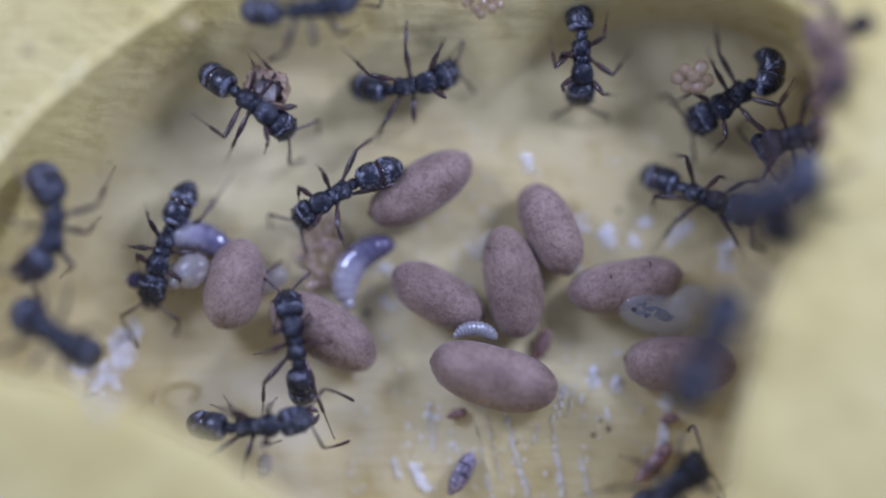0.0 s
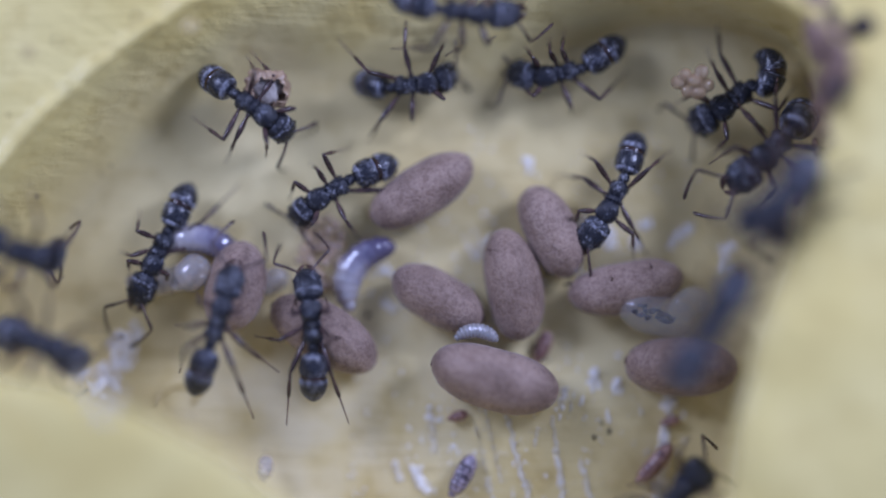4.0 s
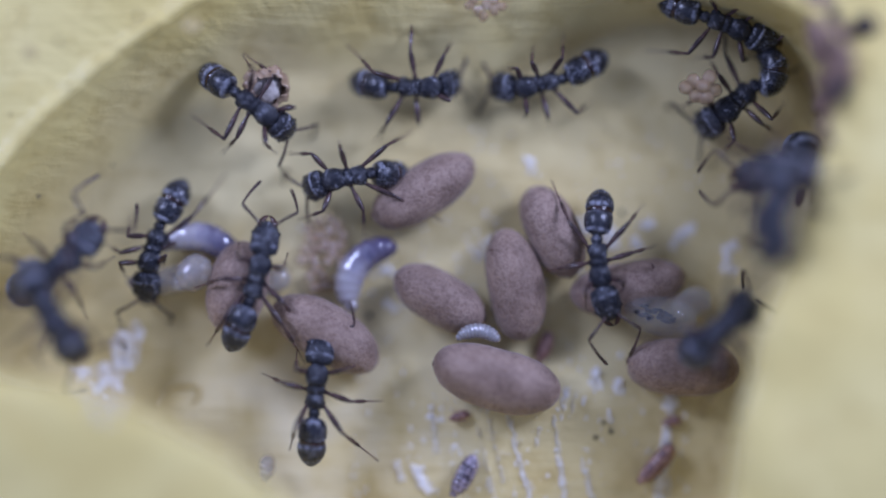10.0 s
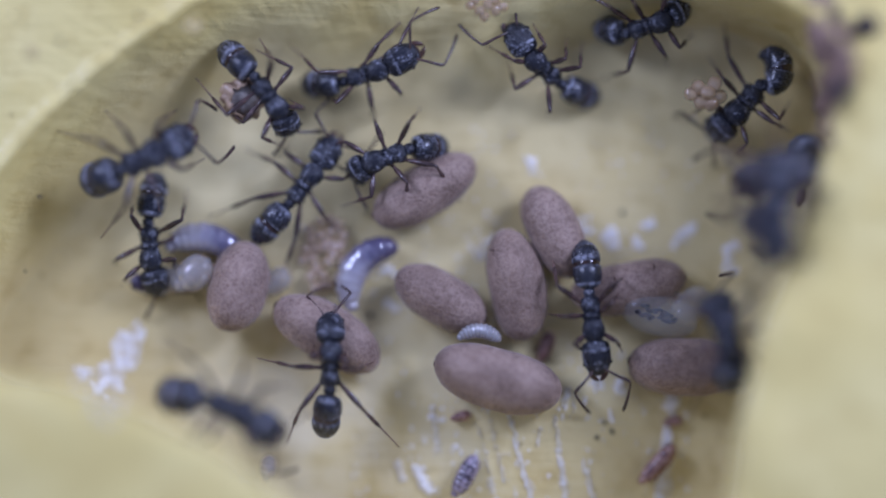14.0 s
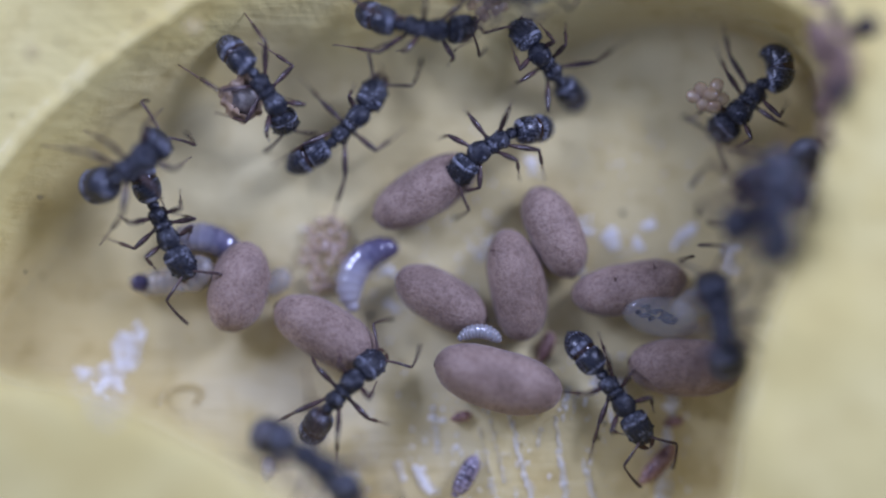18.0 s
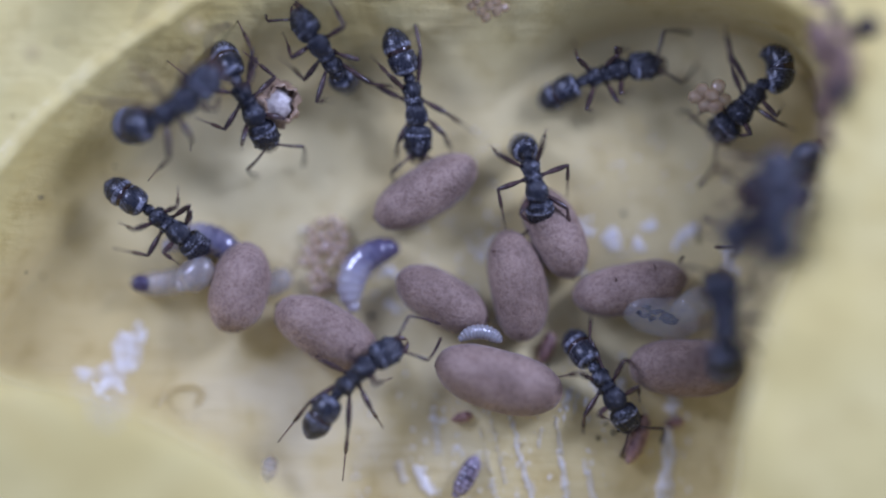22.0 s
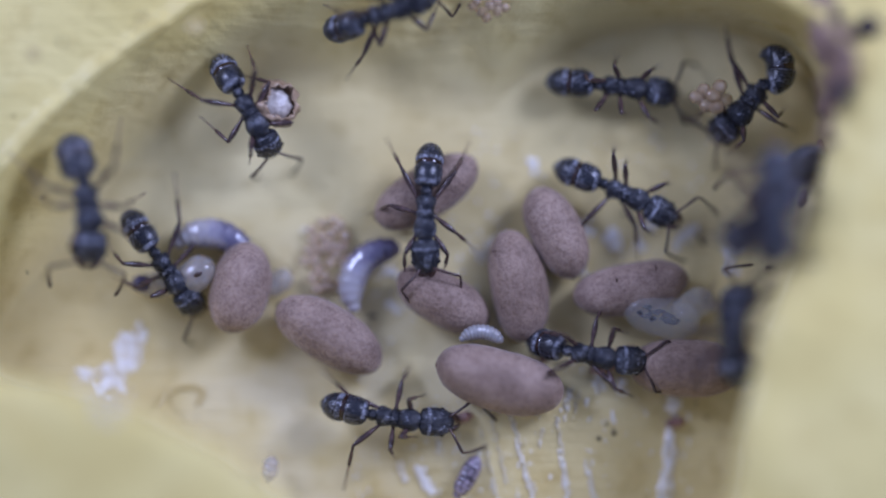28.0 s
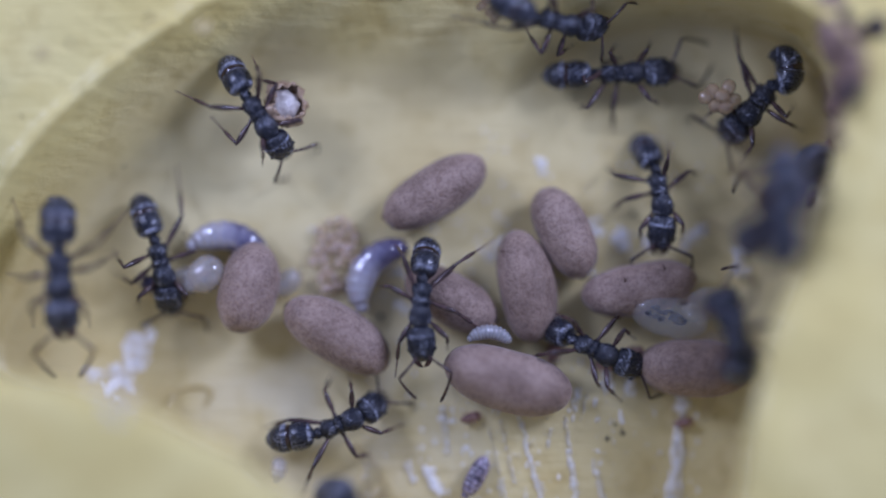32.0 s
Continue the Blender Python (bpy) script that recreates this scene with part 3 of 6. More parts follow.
STREAKS = [
    ((2.62, -6.43, 0.03), (2.90, -7.77, 0.03), 0.20), ((2.86, -7.56, 0.03), (3.42, -9.54, 0.03), 0.22), ((4.35, -6.48, 0.03), (4.50, -7.77, 0.03), 0.16),
    ((4.46, -7.77, 0.03), (4.76, -9.50, 0.03), 0.26), ((4.85, -5.40, 0.03), (4.63, -6.04, 0.03), 0.26), ((-0.26, -6.80, 0.03), (-0.17, -7.77, 0.03), 0.26),
    ((8.66, -6.80, 0.03), (8.35, -9.54, 0.03), 0.42), ((1.86, -6.59, 0.03), (2.40, -8.85, 0.03), 0.12), ((5.43, -8.10, 0.03), (5.75, -9.50, 0.03), 0.22),
    ((3.81, -6.91, 0.03), (3.68, -7.56, 0.03), 0.18), ((-1.71, -8.20, 0.03), (-1.49, -8.85, 0.03), 0.24), ((-0.95, -8.64, 0.03), (-0.78, -9.11, 0.03), 0.16),
    ((5.98, -4.75, 0.03), (5.89, -5.40, 0.03), 0.30), ((8.79, -5.61, 0.03), (8.79, -6.26, 0.03), 0.34), ((1.43, -6.91, 0.03), (2.08, -9.28, 0.03), 0.10),
    ((1.86, -9.07, 0.03), (2.03, -9.54, 0.03), 0.2),
    ((5.11, -5.61, 0.03), (4.94, -6.48, 0.03), 0.14), ((3.16, -5.61, 0.03), (3.59, -6.37, 0.03), 0.12), ((8.83, -7.56, 0.03), (8.69, -9.54, 0.03), 0.22), ((8.90, -5.61, 0.03), (8.88, -6.04, 0.03), 0.3)]
# raised white flecks and streaks where the wet floor would glint
glints, rnd = bmesh.new(), random.Random(11)
for a, b, w in STREAKS:
    streak(glints, line(a, b), w)
GLINT_SPOTS = [(-11.89, -3.71, 0.04), (-12.26, -3.54, 0.04), (-11.87, -4.14, 0.04), (-12.11, -4.53, 0.04), (-12.54, -4.31, 0.04), (-12.86, -4.75, 0.04), (-12.54, -5.18, 0.04), (-12.70, -5.34, 2.83), (-11.51, -5.67, 7.89), (-11.78, -5.91, 8.43),
         (-13.73, -4.96, 0.04), (-12.51, -5.33, 7.89), (-11.68, -3.19, 0.04), (6.42, 0.63, 0.04), (6.77, 0.32, 0.04), (9.20, 0.32, 0.04), (9.50, 0.63, 0.04), (7.94, 0.85, 0.04), (7.42, 0.11, 0.04), (11.15, -0.15, 0.04), (11.19, -0.74, 0.04), (8.79, -5.94, 0.04), (5.93, -5.09, 0.04), (6.84, -5.40, 0.04), (3.61, 3.06, 0.04), (-0.09, -6.37, 0.04), (-0.91, -0.89, 0.04), (-0.69, -1.39, 0.04), (-1.21, -1.72, 0.04), (1.82, 0.19, 0.04), (-1.82, -2.26, 0.04), (5.16, -0.63, 0.04), (3.92, -4.31, 0.04), (5.56, 0.89, 0.04), (1.32, -0.20, 0.04), (-2.04, -0.85, 0.04), (-0.75, -8.45, 0.04), (-0.50, -8.85, 0.04), (-0.35, -9.2, 0.04)]
for k, (x, y, z) in enumerate(GLINT_SPOTS):
    for i in range(9 if x < -8 else 5):
        blob_into(glints, (x + rnd.uniform(-.28, .28), y + rnd.uniform(-.32, .32), z - 0.03 + mound(x, y)), rnd.uniform(.05, .15) * (1.4 if x > 3 else 1), rnd.uniform(.05, .2), 0.06, rnd.uniform(0, 3), i + k)
for i in range(290):
    x, y = rnd.uniform(-3.5, 9.5), rnd.uniform(-9.6, -4.0)
    w = 0.018 + 0.06 * rnd.random() ** 3
    blob_into(glints, (x, y, ground_height(x, y) + 0.005), w, w * rnd.uniform(1.0, 3.0), 0.05, rnd.uniform(-0.3, 0.3), i)
for i in range(170):
    x, y = rnd.uniform(0.5, 11.0), rnd.uniform(-0.5, 5.0)
    w = 0.014 + 0.05 * rnd.random() ** 4
    blob_into(glints, (x, y, ground_height(x, y) + 0.005), w, w * rnd.uniform(1.0, 2.0), 0.04, rnd.uniform(-3, 3), i)
for i in range(170):
    x, y = rnd.gauss(-0.6, 2.6), rnd.gauss(-0.6, 1.6)
    w = 0.015 + 0.06 * rnd.random() ** 3
    blob_into(glints, (x, y, ground_height(x, y) + 0.005), w, w * rnd.uniform(1.0, 2.0), 0.04, rnd.uniform(-3, 3), i)
thing("froth_flecks", glints, M_WHITE, at(0, 0, 0), "white flecks and streaks, painted as wet glints, strewn over the floor", "froth mark", kind="stuff")

# an ochre ring of gum left by a dried drop
gum = [Vector(p) for p in ((-10.71, -6.05, 1.25), (-10.65, -5.61, 0.04), (-10.22, -5.31, 0.04), (-9.61, -5.24, 0.04), (-9.18, -5.40, 0.04), (-9.24, -5.70, 0.04), (-9.48, -6.00, 0.04))]
o = gum[0].copy()
thing("gum_ring", tube([p - o for p in gum], [0.04, 0.08, 0.10, 0.10, 0.09, 0.07, 0.04]), M_GUM, at(*o), "ochre rim of a dried gum drop on the floor", "gum mark")

GRIT = [(6.23, -6.69, 0.03), (5.93, -7.23, 0.03), (6.51, -7.02, 0.03), (-15.79, -0.92, 1.10), (-8.42, 8.11, 4.16), (6.97, 1.37, 0.03), (-12.49, 3.13, 0.70), (-14.92, 1.81, 3.00), (-2.69, -2.58, 0.03), (-15.53, 8.29, 5.23), (-13.89, 7.37, 5.11), (-11.02, 8.31, 5.06)]
for k, (x, y, z) in enumerate(GRIT):
    thing("grit", ball(0.06 + 0.02 * (k % 3), 0.7, 8, 0.5), M_BLACK, at(x, y, z + mound(x, y), 20 * k, 0, 50 * k), "tiny dark grain of grit on the yellow surface", "grit", "grains of grit")

STAINS = [((-14.92, 6.95, 5.13), 0.25), ((-9.11, 8.00, 4.51), 0.3)]
for k, ((x, y, z), r) in enumerate(STAINS):
    thing("gum_spot", ball(r, 0.06, 16, 0.6), M_GUM, at(x, y, z, 0, 0, 40 * k), "flat ochre spot of dried gum on the wall", "gum mark", "gum marks")

CRUST = [((13.70, 8.96, 5.60), 0.6), ((13.90, 8.53, 5.68), 0.65), ((14.07, 7.91, 5.80), 0.7), ((14.38, 7.23, 5.41), 0.75), ((14.38, 6.50, 6.42), 0.65), ((14.33, 5.89, 6.43), 0.6), ((14.23, 5.18, 6.42), 0.42), ((14.22, 4.55, 5.51), 0.3), ((13.88, 3.66, 6.42), 0.26), ((14.25, 3.11, 2.58), 0.24), ((14.64, 7.68, 5.91), 0.35), ((14.52, 2.68, 6.49), 0.25), ((13.99, 7.68, 5.06), 0.55), ((14.29, 7.14, 4.34), 0.5), ((14.16, 5.73, 5.96), 0.55), ((14.25, 5.07, 4.35), 0.5), ((13.98, 4.23, 5.56), 0.4), ((14.24, 3.66, 2.26), 0.35), ((13.63, 2.37, 4.24), 0.3), ((13.51, 1.84, 2.40), 0.3)]
for k, ((x, y, z), r) in enumerate(CRUST):
    bm = ball(r, 0.42, 18, 0.8)
    thing("dirt_crumb", bm, M_DIRT, at(x, y, z, 15 * k, 0, 70 * k), "brown crumb of dirt crusted on the chamber's rim", "dirt", "crumbs of dirt on the rim")
for (x, y, z), r in (((15.33, 7.79, 6.23), 0.40), ((14.28, 5.35, 6.72), 0.34), ((14.24, 8.18, 6.09), 0.25)):
    thing("black_crumb", ball(r, 0.8, 16, 0.5), M_BLACK, at(x, y, z, 0, 0, 30), "black lump of dirt on the yellow rim", "dirt", "black lumps on the rim")


# ---- the ants ----
LEGS = [  # hip x, hip y, then femur, tibia and foot lengths, and at rest the femur's turn and rise and the tibia's turn
    (0.50, 0.24, 1.08, 0.80, 0.78, 58, 26, 12), (-0.14, 0.24, 1.15, 0.84, 0.86, 92, 26, 116), (-0.54, 0.22, 1.48, 1.06, 1.10, 128, 22, 152)]
HIP_Z, NECK, WAIST = 0.98, (0.80, 0, 1.18), (-1.02, 0, 1.10)


def build_ant(stout=1.0, hook=0.0):
    """One worker ant, heading along +x, its feet on z = 0; stout widens its trunk, hook bends its gaster sideways, in degrees."""
    ant = new("ant")
    ant.empty_display_size = MM
    tagged(ant, "glossy black worker ant with dark brown legs walking in the chamber", "ant", "worker ants in the chamber")

    def skin(rows, n=22, power=1.0):
        return loft(bmesh.new(), [((x, 0, z), w, h) for x, z, w, h in rows], n, power)

    part("mesosoma", skin([(0.88, 1.17, .10, .10), (0.84, 1.18, .20, .18), (0.78, 1.19, .30, .25), (0.66, 1.21, .385, .32), (0.50, 1.23, .425, .36), (0.34, 1.24, .415, .37), (0.20, 1.22, .37, .35), (0.12, 1.19, .335, .32),
        (0.07, 1.16, .30, .29), (0.02, 1.17, .325, .31), (-0.10, 1.18, .335, .32), (-0.22, 1.16, .315, .31), (-0.27, 1.14, .295, .29), (-0.32, 1.16, .325, .32), (-0.50, 1.16, .335, .335), (-0.66, 1.12, .315, .31), (-0.74, 1.05, .25, .24), (-0.79, 1.00, .14, .15)]), M_BODY, ant)
    part("pale_edge", skin([(0.085, 1.165, .28, .27), (0.080, 1.165, .318, .305), (0.055, 1.163, .318, .305), (0.050, 1.16, .28, .27)], 20), M_FUZZ, ant, "whitish downy seam of the thorax")
    for s in (1, -1):
        plate = ball(0.16, 0.8, 12)
        for v in plate.verts:
            v.co.x *= 1.4
            v.co += Vector((-0.60, 0.22 * s, 1.02))
        part("side_plate", plate, M_BODY, ant)
        for hx, hy in ((0.50, 0.22), (-0.14, 0.22), (-0.54, 0.20)):
            coxa = egg_shape(0.42, 0.26, 0.30, 10, 8)
            for v in coxa.verts:
                v.co = Vector((hx + v.co.y * 0.9, s * (hy + v.co.x * 0.6), 0.98 + v.co.z - 0.25 * v.co.x))
            part("coxa", coxa, M_LEG, ant)
    part("petiole", skin([(-0.74, 1.00, .10, .11), (-0.80, 1.02, .13, .15), (-0.88, 1.09, .195, .22), (-0.97, 1.14, .225, .26), (-1.06, 1.13, .205, .23), (-1.14, 1.07, .14, .15), (-1.22, 1.04, .10, .10)], 16), M_BODY, ant)
    # gaster: its origin is the waist joint
    gaster = part("gaster", skin([(-0.10, -.04, .12, .12), (-0.17, -.02, .20, .20), (-0.20, 0, .31, .31), (-0.26, .03, .405, .40), (-0.38, .05, .475, .465), (-0.56, .06, .515, .50), (-0.74, .06, .525, .505), (-0.88, .06, .51, .49), (-0.93, .06, .485, .465), (-0.94, .06, .44, .42)]), M_GASTER, ant)
    part("collar", skin([(-0.90, .055, .42, .41), (-0.95, .055, .462, .445), (-1.02, .05, .468, .45), (-1.10, .045, .475, .455), (-1.13, .04, .45, .43)]), M_COLLAR, gaster, "glossy dark brown collar between two gaster plates")
    for q in ([(-1.07, .04, .44, .42), (-1.10, .04, .490, .465), (-1.20, .03, .510, .485), (-1.38, .0, .515, .48), (-1.54, -.03, .48, .44), (-1.66, -.06, .42, .39), (-1.70, -.07, .37, .34)],
            [(-1.66, -.07, .36, .33), (-1.71, -.08, .385, .35), (-1.80, -.11, .33, .30), (-1.86, -.13, .26, .24)],
            [(-1.83, -.13, .25, .23), (-1.88, -.15, .25, .23), (-1.96, -.19, .16, .15), (-1.98, -.20, .11, .10)],
            [(-1.95, -.19, .11, .10), (-2.01, -.22, .08, .08), (-2.06, -.26, .03, .03)]):
        part("gaster_segment", skin(q), M_GASTER, gaster)
    for q in ([(-0.205, .008, .30, .30), (-0.21, .01, .335, .33), (-0.26, .03, .411, .406), (-0.33, .043, .456, .448), (-0.335, .043, .42, .41)],
            [(-0.875, .06, .48, .46), (-0.880, .06, .517, .497), (-0.925, .06, .495, .475), (-0.93, .06, .46, .44)],
            [(-1.095, .04, .46, .44), (-1.10, .04, .496, .471), (-1.20, .03, .516, .491), (-1.27, .018, .518, .490), (-1.275, .018, .48, .45)],
            [(-1.705, -.08, .35, .32), (-1.712, -.08, .390, .355), (-1.735, -.09, .380, .345), (-1.74, -.09, .34, .31)]):
        part("pale_edge", skin(q), M_FUZZ, gaster, "whitish downy edge of a body plate")
    for o in (gaster, *gaster.children):
        for v in o.data.vertices:
            v.co.y *= 1.05 * stout
            v.co.z *= 1.08 * stout
            if hook:
                k = radians(hook) / 2.1 / MM
                run = max(0.0, -v.co.x - 0.15 * MM)
                lead, across, bent = min(-v.co.x, 0.15 * MM), v.co.y * 0.86, k * run
                v.co.x = -lead - math.sin(bent) / k - across * math.sin(bent)
                v.co.y = -(1 - math.cos(bent)) / k + across * math.cos(bent)
    gaster.matrix_basis = at(*WAIST)
    # head: its origin is the neck
    head = part("head", skin([(-0.02, -.03, .11, .11), (0.05, -.01, .16, .16), (0.055, 0, .32, .22), (0.08, 0.005, .42, .27), (0.14, 0.01, .47, .305), (0.26, 0.02, .49, .335), (0.46, .015, .50, .34), (0.66, 0, .485, .33), (0.82, -.03, .43, .29), (0.94, -.05, .36, .235), (1.01, -.07, .30, .18), (1.03, -.08, .20, .11)], 24, 0.82), M_BODY, ant)
    part("pale_edge", skin([(0.225, 0.018, .46, .30), (0.23, 0.018, .491, .338), (0.30, 0.02, .500, .343), (0.325, 0.02, .500, .344), (0.33, 0.02, .46, .30)], 24, 0.82), M_FUZZ, head, "whitish downy band across the back of the head")
    part("clypeus", skin([(0.93, -.04, .22, .16), (0.98, -.045, .24, .17), (1.05, -.07, .21, .12), (1.08, -.09, .14, .07)], 14, 0.85), M_JAW, head)
    for s in (1, -1):
        jaw = loft(bmesh.new(), [((0.93, .24 * s, -.10), .085, .07), ((1.03, .26 * s, -.12), .10, .075), ((1.13, .21 * s, -.13), .095, .06), ((1.23, .12 * s, -.14), .07, .045), ((1.30, .02 * s, -.15), .02, .02)], 8)
        part("mandible", jaw, M_JAW, head, "dark red-brown mandible")
        eye = ball(0.075, 0.8, 10)
        for v in eye.verts:
            v.co += Vector((0.70, 0.44 * s, 0.09))
        part("eye", eye, M_EYE, head)
        # antenna: its origin is the socket on the face
        pts = [(0, 0, 0), (0.10, .10 * s, .06), (0.32, .48 * s, .12), (0.50, .82 * s, .12), (0.56, .88 * s, .10)]
        rad = [.040, .042, .048, .058, .050]
        for i in range(11):
            t = i / 10
            pts.append((0.60 + 1.05 * t, (0.90 - 0.10 * t - 0.16 * t * t) * s, .08 - .55 * t))
            rad.append((.040 + .028 * t) * (1.0 if i % 2 else 0.86) if i < 10 else .03)
        an = part("antenna", tube(pts, rad, 8), M_LEG, head, "dark brown elbowed antenna")
        an.matrix_basis = at(1.04, 0.18 * s, 0.15)
    head.matrix_basis = at(*NECK, 0, 14, 0)
    for o in (head, *head.children):
        for v in o.data.vertices:
            v.co *= 1.09
            v.co.y *= stout ** 0.7
            if not o.name.startswith("antenna"):
                v.co.x *= 1.13
    for o in ant.children:
        if o.name.split(".")[0] in ("mesosoma", "petiole", "side_plate", "pale_edge"):
            for v in o.data.vertices:
                v.co.y *= 1.04 * stout
    for hx, hy, f, ti, ta, *rest in LEGS:
        for s in (1, -1):
            # femur, tibia and foot each lie along +x of their own space; the last two turn about the knee
            leg = part("leg", tube([(0.03, 0, 0), (.13, 0, -.01), (.20, 0, 0), (.30, 0, 0.01), (f * .50, 0, 0.015), (f * .72, 0, 0.01), (f * .93, 0, 0), (f + .02, 0, -.01)], [.085, .095, .066, .068, .108, .110, .078, .055], 8), M_LEG, ant)
            part("tibia", tube([(-.03, 0, 0), (.04, 0, 0), (ti * .22, 0, .01), (ti * .55, 0, .015), (ti * .88, 0, 0), (ti, 0, 0)], [.045, .060, .056, .080, .074, .045], 8), M_LEG, leg)
            part("tarsus", tube([(ti - .03, 0, 0), (ti + ta * .30, 0, .015), (ti + ta * .55, 0, .03), (ti + ta * .8, 0, .05), (ti + ta, 0, .085), (ti + ta + .06, 0, .07)], [.036, .030, .025, .024, .026, .010], 6), M_TARSUS, leg, "reddish brown foot")
            set_leg(leg, hx, hy, f, ti, ta, s, *rest)
    return ant


def leg_pose(hx, hy, f, ti, ta, s, turn, rise, knee, steep=0):
    """Poses of the femur on the ant and of the tibia on the femur; the tibia slants down so that the foot stands on z = 0,
    or by steep degrees where the foot is set down close under the knee."""
    femur = at(hx, hy * s, HIP_Z) @ pose(0, 0, 0, 0, -rise, turn * s)
    drop = HIP_Z + f * math.sin(radians(rise)) - 0.06
    slant = math.degrees(math.asin(min(0.93, drop / (ti + ta))))
    slant = max(slant, min(steep, math.degrees(math.asin(min(0.97, (drop + 0.12) / (ti + 0.35 * ta))))))
    shin = pose(0, 0, 0, 0, -rise, turn * s).inverted() @ pose(0, 0, 0, 0, slant, knee * s)
    return femur, at(f, 0, 0) @ shin


def set_leg(leg, hx, hy, f, ti, ta, s, turn, rise, knee):
    leg.matrix_basis, shin = leg_pose(hx, hy, f, ti, ta, s, turn, rise, knee)
    for o in leg.children:
        o.matrix_basis = shin


ant_a = build_ant()
ant_b, ant_c, ant_e, ant_f, ant_g, ant_h, ant_i, ant_j, ant_r = (copy_thing(ant_a, at(0, 0, 0)) for _ in range(9))
ant_d = build_ant(1.2, 215)
ant_k = build_ant(1.28)
ant_l, ant_m, ant_n, ant_o, ant_p, ant_q = (copy_thing(ant_k, at(0, 0, 0)) for _ in range(6))
SIGHTS = [(ant_a, "black worker ant standing over a crumpled tan husk"), (ant_d, "black worker ant holding amber eggs, its gaster raised"),
    (ant_f, "glossy black worker ant tending pale larvae beside a cocoon"), (ant_j, "glossy black worker ant searching between the tan cocoons"),
    (ant_n, "stout black worker ant clinging to the wall above a cocoon"), (ant_r, "black worker ant walking over the outer yellow rim")]
SIGHTS += [(o, "stout black worker ant clinging to the chamber's yellow wall") for o in (ant_k, ant_l, ant_m, ant_o, ant_p, ant_q)]
for o, words in SIGHTS:
    tagged(o, words, "ant", "worker ants in the chamber")


# ---- what moves ----
def glide(rows, t):
    """The row between rows at t seconds."""
    for a, b in zip(rows, rows[1:]):
        if t <= b[0]:
            f = (t - a[0]) / max(1e-6, b[0] - a[0])
            f = f * f * (3 - 2 * f) * 0.5 + f * 0.5
            return [p + (q - p) * f for p, q in zip(a, b)]
    return list(rows[-1])


def turned_to(a, b, f):
    """The angle a share f of the way from a to b, in degrees, the short way round."""
    return a + ((b - a + 180) % 360 - 180) * f


def drive(ant, rows, stances=()):
    """Key an ant: rows are seconds, place in millimetres, lean, pitch, turn, then the head's turn and nod and the gaster's turn and curl.
    stances are rows of seconds and, leg by leg, the femur's turn and rise and the tibia's turn and slant; between them the legs step as the ant moves."""
    rows = [(r[0], r[1], r[2], r[3] + (mound(r[1], r[2]) if r[3] < 2.6 else 0.0), *r[4:]) for r in rows]
    walk(ant, [(r[0], at(r[1], r[2], r[3], r[4], r[5], r[6])) for r in rows])
    parts = list(ant.children)
    head = next(p for p in parts if p.name.startswith("head"))
    gaster = next(p for p in parts if p.name.startswith("gaster"))
    legs = [p for p in parts if p.name.startswith("leg")]
    walk(head, [(r[0], at(*NECK) @ pose(0, 0, 0, 0, r[8], r[7])) for r in rows])
    walk(gaster, [(r[0], at(*WAIST) @ pose(0, 0, 0, 0, -r[10], r[9])) for r in rows])
    seed = random.Random(round(rows[0][1] * 100))
    times = [i * 0.2 for i in range(161)]
    track = [glide(rows, t) for t in times]
    gone, way = [0.0], 0.0
    for p, q in zip(track, track[1:]):
        way += math.hypot(q[1] - p[1], q[2] - p[2]) + 0.008 * abs(q[6] - p[6])
        gone.append(way)
    for i, leg in enumerate(legs):
        s = 1 if i % 2 == 0 else -1
        build, rest = LEGS[i // 2][:5], LEGS[i // 2][5:]
        off = seed.uniform(-9, 9)
        known = [(r[0], r[1 + 4 * i:5 + 4 * i]) for r in stances] or [(0, (rest[0] + off, rest[1], rest[2] + off, 0))]
        phase = math.pi * ((i // 2 + i) % 2)
        femur_keys, shin_keys = [], []
        for t, w in zip(times, gone):
            early = [k for k in known if k[0] <= t + 1e-6]
            late = [k for k in known if k[0] > t + 1e-6]
            (ta, pa), (tb, pb) = early[-1] if early else late[0], late[0] if late else early[-1]
            share = 0.0 if tb <= ta else (t - ta) / (tb - ta)
            share = share * share * (3 - 2 * share)
            turn, knee = turned_to(pa[0], pb[0], share), turned_to(pa[2], pb[2], share)
            rise, steep = (pa[n] + (pb[n] - pa[n]) * share for n in (1, 3))
            # the step: strongest away from a known stance, and only while the ant moves on
            near = min(1.0, min(abs(t - k[0]) for k in known) / 0.4) if stances else 1.0
            here = min(range(161), key=lambda k: abs(times[k] - t))
            pace = min(1.0, (gone[min(160, here + 2)] - gone[max(0, here - 2)]) * 1.6)
            beat = w * 2.6 + phase
            swing = 15 * near * pace * math.sin(beat)
            lift = 9 * near * pace * max(0.0, math.cos(beat))
            femur, shin = leg_pose(0, 0, *build[2:], s, turn - swing, rise + lift, knee - swing, steep)
            femur.translation = Vector((build[0], build[1] * s, HIP_Z)) * MM
            femur_keys.append((t, femur))
            shin_keys.append((t, shin))
        walk(leg, femur_keys)
        for o in leg.children:
            walk(o, shin_keys)
    for i, an in enumerate(p for p in head.children if p.name.startswith("antenna")):
        s = 1 if i == 0 else -1
        u, v = seed.uniform(0.5, 1.1), seed.uniform(0, 6)
        base = seed.uniform(-22, 14)
        walk(an, [(t, at(1.04, 0.18 * s, 0.15, 0, 8 * math.sin(t * u * 1.3 + v), (base + 13 * math.sin(t * u + v)) * s)) for t in times[::4]])


